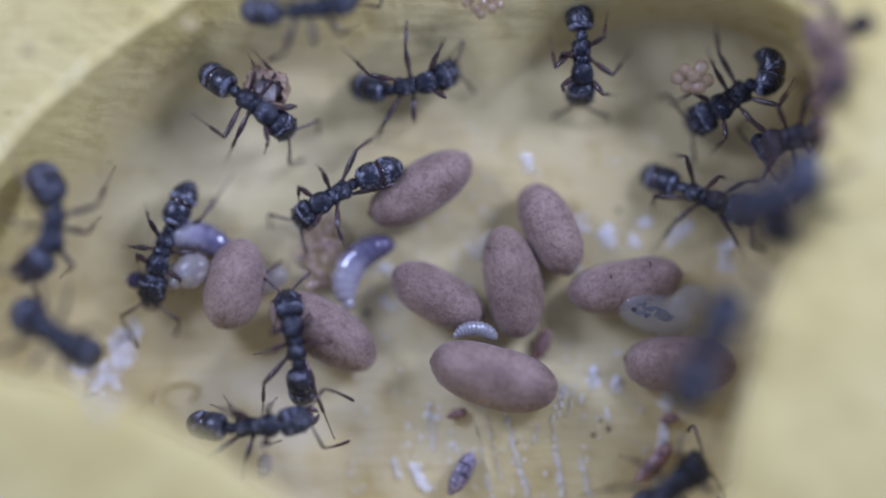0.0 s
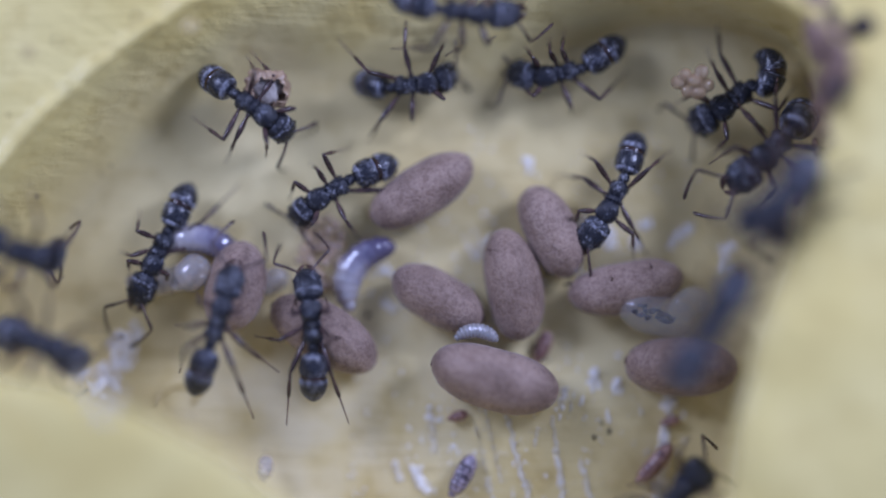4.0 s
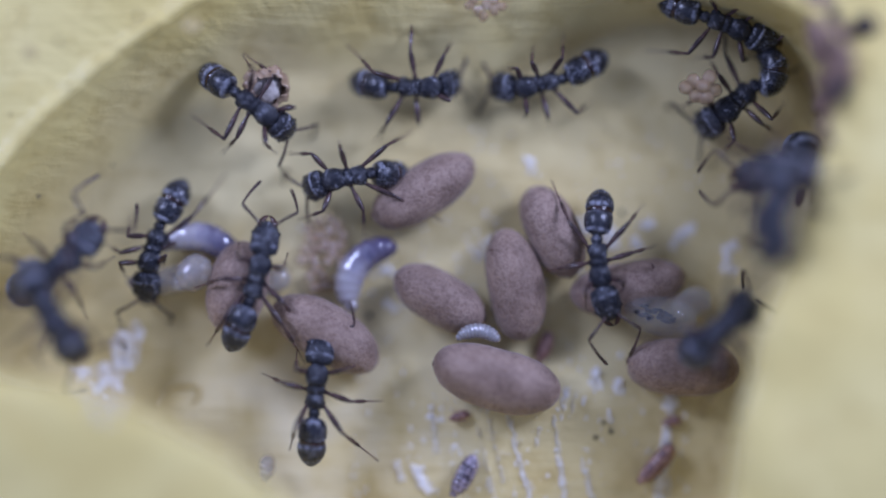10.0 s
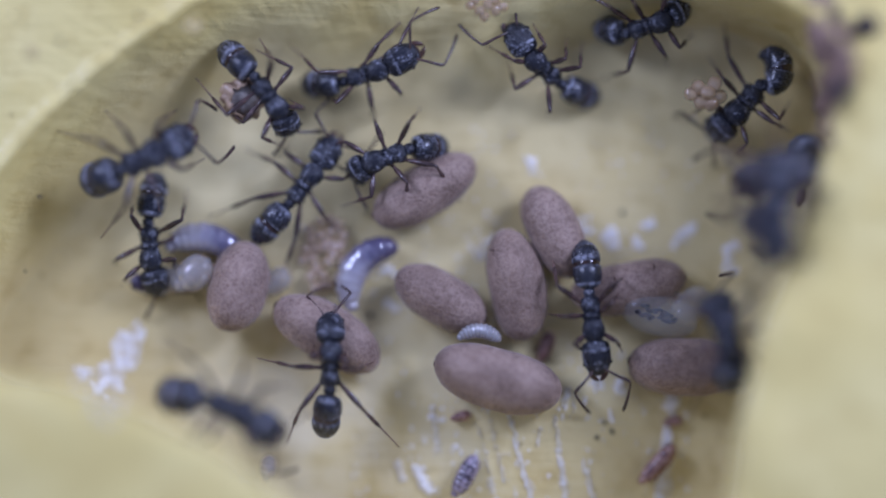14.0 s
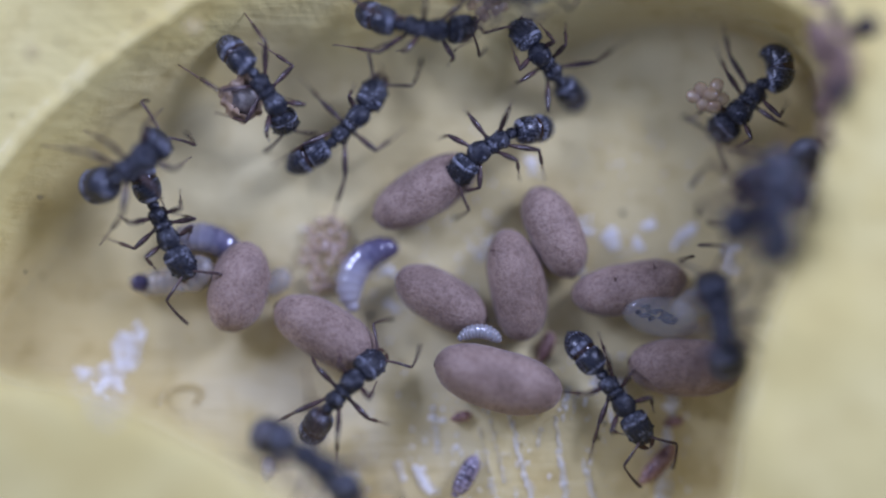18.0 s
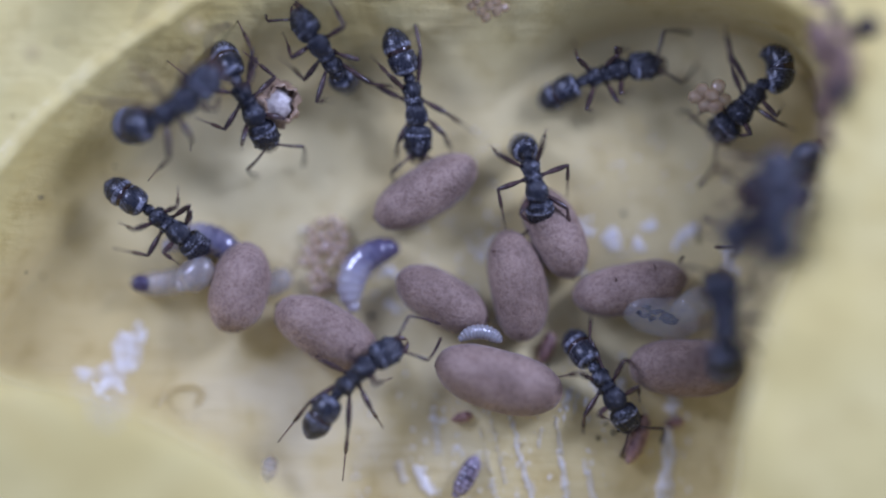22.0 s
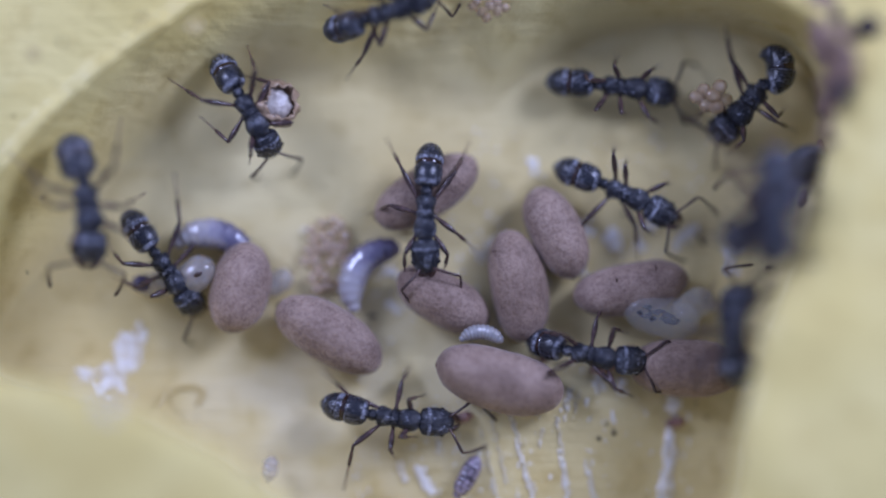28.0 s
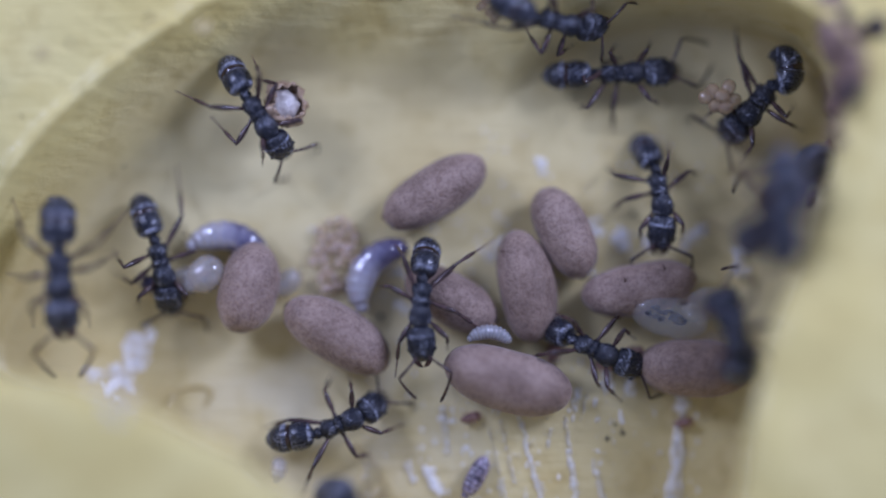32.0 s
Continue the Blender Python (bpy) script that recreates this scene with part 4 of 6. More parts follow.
def motions():
    drive(ant_a, [(0, -6.79, 5.13, 1.24, 0, 1, -36, -1, 54, 1, 35),
        (11, -6.92, 5.23, 1.28, 0, 3, -36, -1, 54, 1, 35),
        (12, -6.47, 5.74, 1.35, 0, 8, -47, -15, 52, 13, 35),
        (13, -6.36, 5.53, 1.37, 0, 5, -53, -11, 57, 9, 28),
        (14, -6.49, 5.64, 1.40, 0, 8, -54, -12, 56, 10, 29),
        (17, -6.60, 5.81, 1.45, 0, 11, -56, -13, 49, 11, 30),
        (19, -6.70, 5.89, 1.46, 0, 13, -55, -11, 48, 9, 34),
        (20, -7.04, 5.62, 1.44, 0, 11, -58, -11, 49, 9, 36),
        (21, -7.35, 5.56, 1.41, 0, 13, -64, -1, 40, 1, 45),
        (22, -7.37, 5.56, 1.42, 0, 13, -63, -0, 31, 0, 45),
        (23, -7.51, 5.59, 1.34, 0, 14, -62, 2, 25, -2, 57),
        (24, -7.51, 5.44, 1.32, 0, 12, -58, 1, 31, -1, 55),
        (25, -7.52, 5.44, 1.34, 0, 12, -58, -1, 26, 1, 53),
        (28, -7.22, 4.98, 1.33, 0, 4, -60, -3, 50, 2, 35),
        (30, -7.22, 4.98, 1.34, 0, 4, -59, 0, 47, -0, 34),
        (31, -7.30, 5.04, 1.35, 0, 5, -59, 3, 43, -2, 36),
        (31.6, -7.34, 5.05, 1.35, 0, 5, -59, 4, 43, -3, 37),
        (32, -7.20, 4.90, 1.34, 0, 3, -57, 3, 47, -3, 32)], [
        (2, 42, 29, -161, 58, 41, 39, 84, 90, 91, 3, 167, 16, 81, -2, 86, 76, 104, 53, 154, 0, 80, 13, -179, 43),
        (9, 41, 30, -161, 59, 43, 38, 15, 88, 90, 3, 168, 21, 81, -1, 83, 74, 105, 54, 154, 0, 80, 6, -179, 44),
        (12, 46, 47, -161, 51, 64, 18, -36, 57, 108, 1, -150, 35, 78, 0, 170, 45, 129, 60, 170, 0, 80, 6, -179, 44),
        (20, 52, 37, -134, 63, 46, 38, 22, 80, 102, -1, -157, 29, 60, 4, 129, 54, 147, 6, -178, 51, 128, 22, 152, 0),
        (30, 65, 8, -134, 51, 31, 42, 49, 86, 125, 1, -135, 50, 62, 1, 166, 28, 136, 46, 169, 0, 128, 22, 152, 0)])
    drive(ant_b, [(0, -0.81, 6.45, 0.47, 20, -5, 11, 6, 51, -5, 39),
        (1, -0.60, 6.50, 0.48, 20, -5, 11, 8, 60, -6, 38),
        (2, -0.61, 6.52, 0.50, 20, -6, 13, 10, 59, -8, 46),
        (3, -0.72, 6.55, 0.48, 21, -3, 5, -0, 61, 0, 44),
        (5.5, -0.86, 6.56, 0.51, 21, -6, 10, 4, 55, -4, 46),
        (6, -0.86, 6.56, 0.50, 21, -4, 7, 3, 61, -3, 37),
        (7, -0.87, 6.61, 0.53, 22, -5, 7, 5, 59, -4, 34),
        (8, -0.73, 6.55, 0.49, 21, -4, 7, 4, 60, -4, 33),
        (9, -0.68, 6.55, 0.48, 21, -3, 3, 2, 63, -2, 36),
        (10, -0.75, 6.41, 0.42, 19, -2, 0, 0, 60, -0, 33),
        (11, -1.01, 6.42, 0.42, 20, -1, -4, -4, 56, 3, 34),
        (12, -1.12, 6.42, 0.42, 20, -1, -3, -6, 55, 5, 34),
        (13, -1.95, 6.68, 0.49, 21, -8, 9, 9, 29, -7, 14),
        (14, -2.69, 7.09, 0.69, 25, -14, 18, 5, 11, -4, 25),
        (16.5, -1.05, 7.98, 1.52, 28, -5, 7, 3, 32, -3, 29),
        (17, -0.94, 8.38, 1.90, 28, -9, 13, 5, 11, -4, 44),
        (18, -0.61, 8.65, 2.14, 28, 6, -5, -1, 35, 1, 36),
        (19, -0.39, 8.65, 2.17, 28, 3, -1, 6, 41, -5, 10),
        (20, -0.21, 8.24, 1.74, 28, 15, -19, -4, 23, 3, 10),
        (21, -0.08, 7.31, 1.15, 16, 24, -56, -14, 11, 11, 15),
        (22, -1.07, 5.64, 0.53, 1, 11, -79, -13, 11, 11, 10),
        (23, -1.61, 3.45, 0.98, 0, -0, -100, 0, 36, -0, 56),
        (24, -1.07, 2.69, 1.24, 0, -0, -84, 2, 37, -2, 56),
        (25, -0.33, 1.95, 1.24, 0, -0, -65, -8, 30, 6, 33),
        (25.5, -0.50, 1.85, 1.24, 0, -0, -69, -8, 25, 6, 20),
        (27.5, -0.97, 1.63, 1.24, 0, -0, -107, -7, 16, 6, 26),
        (28, -0.66, 1.10, 1.24, 0, -0, -92, 5, 15, -4, 22),
        (29, -1.19, -0.70, 1.26, 0, -0, -104, -4, 33, 3, 20),
        (30, -0.98, -1.76, 1.26, 0, -0, -89, 6, 24, -5, 37),
        (31, -1.09, -1.44, 1.26, 0, -0, -106, 8, 28, -6, 44),
        (31.6, -1.08, -1.86, 1.26, 0, -0, -93, 7, 11, -5, 46),
        (32, -1.13, -2.17, 1.26, 0, -0, -93, 8, 11, -6, 40)], [
        (0, 54, 14, 33, 75, 29, 54, -169, 76, 88, -5, 75, 23, 100, 25, 98, 69, 147, 34, 139, 0, 136, 28, 121, 41),
        (8, 68, 16, 35, 76, 21, 60, -178, 73, 100, -5, 81, 21, 103, 17, 94, 70, 157, 24, 142, 0, 134, 15, 119, 41),
        (12, 65, -5, 62, 64, -2, 36, -170, 74, 96, -5, 90, 15, 68, 31, 87, 68, 157, 45, 156, 0, 110, 41, 108, 37),
        (14, 18, -5, 39, 0, 61, 28, 127, 0, 34, -5, 14, 42, 100, 22, 117, 49, 147, 33, 140, 17, 173, 60, 148, 0),
        (17, 37, 7, -29, 79, 61, 28, 127, 0, 86, 42, 80, 85, 142, 60, 115, 25, 171, 6, 144, 0, 159, 17, 174, 21),
        (20, 72, 20, 106, 66, 38, 6, 15, 45, 144, 28, 112, 83, 116, 15, 65, 66, 165, -4, 180, 0, 126, 11, 166, 68),
        (22, 37, 5, 12, 40, 38, 6, 15, 45, 51, 4, 42, 0, 126, -2, 132, 0, 165, -4, 180, 0, 148, 48, 140, 47),
        (23, 46, 12, -37, 86, 38, 6, 15, 45, 96, 27, 40, 27, 49, 0, -14, 55, 134, 3, 39, 44, 147, 25, 151, 79),
        (24, 49, 40, -112, 78, 40, -2, 4, 79, 53, -2, 17, 65, 100, 2, 2, 61, 135, 4, 19, 55, 124, 37, 151, 53),
        (25, 49, 40, -112, 78, 83, 9, 42, 71, 48, 0, 68, 83, 86, 0, 82, 59, 130, 35, 110, 81, 157, 4, 161, 66),
        (28, 37, -1, -12, 62, 28, 14, -1, 57, 54, -1, 55, 58, 104, 2, 70, 62, 145, 3, 158, 79, 150, 4, 152, 76),
        (29, 57, 24, 11, 86, 51, 46, -4, 60, 81, 0, 78, 62, 86, 2, 76, 79, 147, 16, 146, 64, 149, 3, 157, 41),
        (30, 53, 39, 16, 82, 19, 0, -2, 60, 78, 0, 49, 39, 102, 21, 70, 81, 136, 2, 109, 28, 129, 48, 139, 83),
        (31, 50, 0, 27, 80, 39, 32, -19, 47, 59, 0, 57, 0, 78, 34, 81, 79, 146, 2, 127, 37, 135, 6, 130, 82),
        (32, 50, 11, 2, 83, 28, 1, 4, 24, 73, 0, 58, 0, 117, 20, 92, 80, 136, 1, 127, 37, 156, 13, 144, 83)])
    drive(ant_c, [(0, 5.46, 7.12, 0.68, 0, 12, -89, -6, 44, 5, 39),
        (1, 5.11, 6.89, 0.52, -3, 1, -121, -16, 34, 13, 45),
        (2, 4.65, 6.85, 0.22, -10, -0, -157, -22, 38, 18, 10),
        (3, 4.47, 6.76, 0.27, -9, -0, -169, -29, 45, 23, 10),
        (5.5, 4.44, 6.47, 0.16, -5, -0, -159, -12, 20, 10, 10),
        (6, 4.79, 6.27, 0.15, -0, -0, -147, 7, 32, -6, 10),
        (7, 4.67, 6.05, 0.15, 0, -0, -137, 19, 43, -16, 10),
        (8, 3.99, 6.12, 0.15, -4, -0, -152, 4, 46, -3, 10),
        (9, 3.64, 6.05, 0.15, -6, -0, -156, -5, 51, 4, 10),
        (10, 3.63, 6.35, 0.22, -10, -0, -168, -18, 46, 15, 10),
        (11, 3.56, 6.45, 0.33, -9, -6, -183, -35, 41, 29, 10),
        (12, 3.87, 6.49, 0.37, -6, -6, -188, -33, 11, 27, 10),
        (13, 3.67, 6.96, 0.59, -3, -21, -217, -25, 12, 20, 10),
        (14, 3.56, 7.17, 0.62, -6, -24, -220, -18, 29, 15, 13),
        (16.5, 3.65, 7.33, 0.64, -5, -27, -226, -2, 30, 2, 26),
        (17, 3.68, 7.49, 0.68, -7, -28, -228, -2, 38, 1, 28),
        (18, 3.68, 7.49, 0.69, -6, -28, -230, -2, 42, 2, 23),
        (19, 4.21, 7.16, 0.58, 0, -22, -236, -8, 47, 7, 31),
        (20, 5.46, 7.11, 0.43, 0, -10, -281, -12, 39, 10, 41),
        (21, 5.97, 6.74, 0.15, 0, -0, -324, -12, 11, 10, 39),
        (22, 6.28, 6.63, 0.15, 0, -0, -343, -12, 11, 10, 26),
        (23, 6.16, 6.63, 0.15, 0, -0, -346, -14, 11, 11, 28),
        (24, 6.15, 6.63, 0.15, 0, -0, -343, -8, 11, 7, 22),
        (25, 6.57, 6.63, 0.15, 0, -0, -352, -13, 11, 10, 10),
        (25.5, 6.90, 6.57, 0.15, 0, -0, -354, -12, 11, 10, 10),
        (27.5, 6.89, 6.16, 0.15, 0, -0, -365, -1, 11, 1, 10),
        (28, 6.89, 6.10, 0.15, 0, -0, -366, -1, 25, 1, 10),
        (29, 6.95, 6.10, 0.15, 0, -0, -377, -6, 23, 5, 10),
        (30, 6.88, 5.88, 0.18, 0, -0, -386, 1, 31, -0, 10),
        (31, 6.88, 5.98, 0.20, 0, -0, -387, -2, 27, 1, 10),
        (31.5, 6.85, 5.98, 0.20, 0, -0, -387, -2, 27, 1, 10),
        (32, 6.47, 6.64, 0.15, 0, -0, -358, 2, 17, -1, 10)], [
        (0, 37, 36, 74, 53, 60, 53, -23, 57, 54, 7, 135, 49, 119, 58, 11, 35, 132, 60, 162, 40, 53, 45, 174, 0),
        (1, 37, 36, 74, 53, 60, 53, -23, 57, 24, -3, 25, 71, 37, -5, 145, 0, 38, 32, 147, 47, 25, 60, 162, 0),
        (3, 21, 60, -13, 57, 69, 57, 61, 48, 108, 21, 101, 80, 59, 51, 102, 17, 137, 23, -144, 32, 72, 60, 118, 0),
        (6, 58, 31, -154, 62, 61, 37, 117, 0, 85, -3, 110, 81, 84, 49, 112, 0, 98, 29, 176, 23, 84, 60, 146, 36),
        (7, 57, 21, 2, 86, 38, 60, 66, 43, 91, -1, 92, 82, 76, 33, 129, 31, 100, 28, 164, 44, 155, 60, 131, 42),
        (9, 69, 60, 55, 85, 75, 56, -5, 83, 131, 5, 126, 59, 93, 48, 126, 45, 125, 48, 156, 67, 140, 60, 132, 0),
        (10, 81, 51, 73, 79, 75, 56, -5, 83, 91, 26, 99, 79, 74, 52, 117, 51, 123, 24, -167, 68, 130, 55, 117, 0),
        (12, 22, 41, 22, 69, 44, 50, 62, 24, 90, 27, 123, 78, 89, 60, 95, 27, 114, 41, -148, 51, 101, 60, 100, 46),
        (14, 22, 41, 22, 69, 54, 60, 33, 51, 70, 11, -52, 59, 89, 60, 95, 27, 122, 50, 172, 61, 101, 60, 100, 46),
        (18, 76, 49, -32, 66, 61, 59, -5, 81, 70, 33, 145, 47, 59, 40, 74, 67, 133, 42, 175, 58, 117, 14, 111, 0),
        (19, 76, 49, -32, 66, 137, 18, 28, 0, 87, -5, 143, 79, 59, 40, 74, 67, 128, 49, -173, 64, 122, 44, 87, 0),
        (20, 87, 60, -16, 50, 114, 45, -11, 54, 112, 0, 90, 37, 102, 27, 18, 67, 162, 30, -175, 82, 143, 40, 76, 23),
        (22, 87, 60, -16, 50, 114, 45, -11, 54, 20, 55, 28, 0, 81, 35, 10, 85, 130, 60, 75, 0, 127, 39, 6, 88),
        (25, 49, 60, 42, 0, 58, 26, 12, 0, 16, 53, 49, 0, 91, 19, 48, 86, 163, 60, 89, 0, 123, 31, 9, 88),
        (28, 49, 60, 42, 0, 58, 26, 12, 0, 131, 60, 76, 0, 84, 45, -16, 85, -166, 52, 116, 0, 121, 48, -46, 87),
        (30, -2, 60, 33, 0, 58, 26, 12, 0, 129, 59, 103, 0, 92, 49, -56, 87, -155, 55, 137, 0, 109, 49, -107, 88),
        (31, -24, 60, 32, 0, 58, 26, 12, 0, 136, 60, 104, 0, 90, 45, -51, 86, -153, 53, 140, 0, 108, 44, -102, 87),
        (32, 50, 48, 62, 21, 58, 26, 12, 0, 124, 60, 54, 0, 102, -5, 83, 85, -146, 44, 101, 0, 127, 23, -148, 89)])
    drive(ant_d, [(0, 11.08, 5.45, 0.48, 0, -0, -144, -8, 44, -42, 4),
        (2, 11.08, 5.50, 0.45, 0, -0, -145, -8, 50, -42, 5),
        (6, 11.10, 5.50, 0.46, 0, -0, -141, -8, 47, -42, 4),
        (9, 11.14, 5.46, 0.44, 0, -0, -140, -8, 50, -42, 5),
        (11, 11.25, 5.42, 0.44, 0, -0, -138, -8, 52, -42, 5),
        (13, 11.40, 5.36, 0.44, 0, -0, -134, -8, 52, -44, 4),
        (17, 11.54, 5.42, 0.44, 0, -0, -130, -10, 50, -45, 5),
        (25, 11.51, 5.42, 0.45, 0, -0, -130, -8, 50, -45, 5),
        (28, 11.51, 5.40, 0.44, 0, -0, -130, -10, 50, -44, 5),
        (31.5, 11.50, 5.40, 0.44, 0, -0, -130, -9, 52, -45, 5),
        (32, 11.53, 5.38, 0.44, 0, -0, -130, -10, 52, -44, 4)], [
        (1, 58, 26, 12, 0, 58, 26, 12, 0, 92, 26, 116, 0, 92, 26, 116, 0, 126, 29, -164, 47, 97, 3, 126, 40),
        (13, 58, 26, 12, 0, 58, 26, 12, 0, 92, 26, 116, 0, 92, 26, 116, 0, 83, 40, -174, 32, 106, 2, 134, 32),
        (24, 59, 53, -53, 65, 58, 26, 12, 0, 92, 26, 116, 0, 121, 4, 135, 0, 70, 51, 178, 25, 111, 6, 133, 37),
        (28, 37, 38, -6, 65, 58, 26, 12, 0, 92, 26, 116, 0, 121, 4, 135, 0, 73, 49, 175, 41, 107, 2, 138, 34),
        (31, 39, 23, 12, 63, 58, 26, 12, 0, 92, 26, 116, 0, 121, 4, 135, 0, 73, 50, 179, 26, 107, 2, 138, 34)])
    drive(ant_e, [(0, -4.02, 1.74, 0.87, 0, -0, -149, 10, 52, -8, 10),
        (1, -4.03, 1.90, 0.69, 0, -0, -149, 11, 48, -9, 21),
        (2, -4.25, 1.92, 0.62, 0, -0, -150, 15, 52, -12, 10),
        (3, -4.27, 1.94, 0.59, 0, -0, -150, 15, 52, -12, 10),
        (5.5, -3.99, 2.07, 0.27, 0, -0, -144, 6, 34, -5, 28),
        (6, -4.09, 1.94, 0.61, 0, -0, -149, 12, 47, -9, 13),
        (7, -3.99, 2.26, 0.60, 0, -0, -158, 4, 62, -3, 12),
        (8, -3.68, 2.48, 0.60, 0, -0, -156, 9, 55, -8, 37),
        (9, -3.58, 2.58, 0.69, 0, -0, -161, 14, 51, -12, 52),
        (10, -3.58, 2.57, 0.91, 0, -0, -170, 14, 53, -11, 47),
        (11, -3.60, 2.46, 0.91, 0, -0, -169, 4, 46, -4, 13),
        (12, -3.08, 2.89, 0.89, 0, -0, -164, 2, 63, -1, 10),
        (13, -2.44, 3.10, 0.90, 0, -0, -158, 13, 55, -10, 13),
        (14, -2.13, 3.32, 0.88, 0, -0, -160, 16, 63, -13, 44),
        (16.5, -1.00, 4.83, 0.15, -3, -0, -164, 12, 48, -10, 10),
        (17, 0.40, 4.82, 0.15, -2, -0, -170, 19, 43, -15, 10),
        (18, 1.78, 3.75, 0.97, 0, -0, -149, 23, 31, -19, 34),
        (19, 2.63, 2.70, 0.87, 0, -0, -93, 16, 37, -13, 59),
        (20, 3.46, 2.48, 1.15, 0, -0, -66, 13, 51, -11, 68),
        (21, 3.67, 2.48, 1.21, 0, -0, -56, 7, 55, -6, 70),
        (22, 3.45, 2.48, 1.14, 0, -0, -76, -8, 54, 7, 73),
        (23, 3.29, 2.38, 1.16, 0, -0, -82, 1, 54, -1, 70),
        (24, 3.68, 2.16, 1.24, 0, -0, -67, -1, 53, 0, 65),
        (25, 4.47, 1.53, 1.24, 0, -0, -49, -5, 36, 4, 38),
        (25.5, 4.79, 1.53, 1.24, 0, -0, -36, -5, 29, 4, 22),
        (27.5, 6.55, 2.01, 0.23, 0, -0, -32, -16, 11, 13, 10),
        (28, 6.99, 2.01, 0.15, 0, -0, -25, -5, 11, 4, 10),
        (29, 8.59, 2.01, 0.15, 0, -0, -17, -1, 11, 1, 10),
        (30, 8.69, 1.69, 0.15, 0, -0, -32, -6, 13, 5, 17),
        (31, 9.01, 1.58, 0.15, 0, -0, -37, -8, 24, 7, 16),
        (31.5, 8.99, 1.48, 0.15, 0, -0, -41, -9, 36, 7, 10),
        (32, 7.92, 2.02, 0.15, 0, -0, -80, -17, 15, 14, 43)], [
        (0, 38, 56, 0, 57, 65, 46, -53, 52, 61, 26, 77, 60, 99, 52, 80, 77, 162, 0, 162, 0, 146, 3, 170, 48),
        (3, 38, 56, 0, 57, 65, 46, -53, 52, 72, 43, 95, 61, 99, 52, 80, 77, 155, -1, 168, 0, 70, 60, -167, 48),
        (6, 58, 26, 12, 0, 58, 26, 12, 0, 104, -3, 84, 67, 81, 60, 77, 76, 147, -1, 166, 0, 155, 3, 162, 54),
        (18, 57, 2, -21, 49, 58, 2, 33, 82, 122, 38, 72, 30, 83, 4, 96, 79, 138, 26, 75, 62, 145, 55, 141, 76),
        (19, 57, 2, -21, 49, 89, 55, 1, 73, 111, 11, 62, 0, 116, 12, 64, 60, 122, 36, 1, 82, 145, 12, 161, 83),
        (20, 57, 2, -21, 49, 112, 59, -39, 66, 72, 3, -12, 61, 88, -2, 14, 8, 126, 42, 136, 81, 154, 11, -176, 84),
        (22, 42, 1, -4, 0, 44, 40, -38, 42, 96, 4, -12, 50, 84, -2, 2, 0, 151, 51, 147, 80, 129, 37, 172, 80),
        (24, 75, 60, -13, 51, 79, 53, -10, 0, 87, 4, -30, 59, 101, -2, 16, 29, 143, 36, 151, 81, 152, 2, 162, 84),
        (25, 75, 60, -13, 51, 74, 60, 11, 47, 101, 31, 109, 79, 125, -2, 71, 51, 142, 27, 123, 80, 142, -1, 31, 71),
        (28, 50, 32, 43, 79, 48, 31, -3, 71, 122, 45, 87, 76, 37, 0, 57, 34, 125, 43, 92, 80, 110, 16, 96, 57),
        (30, 50, 32, 43, 79, 48, 31, -3, 71, 82, 7, 35, 76, 97, -5, 57, 38, 152, 33, -178, 66, 149, -4, 167, 82),
        (31, 67, 46, 49, 72, 48, 18, -12, 70, 97, 20, 85, 72, 102, 11, 60, 36, 163, 60, 153, 24, 148, -4, 158, 78),
        (32, 26, 35, -7, 46, 48, 18, -12, 70, 119, 7, 73, 67, 86, -4, 58, 71, 163, 60, 153, 24, 110, 13, 161, 81)])
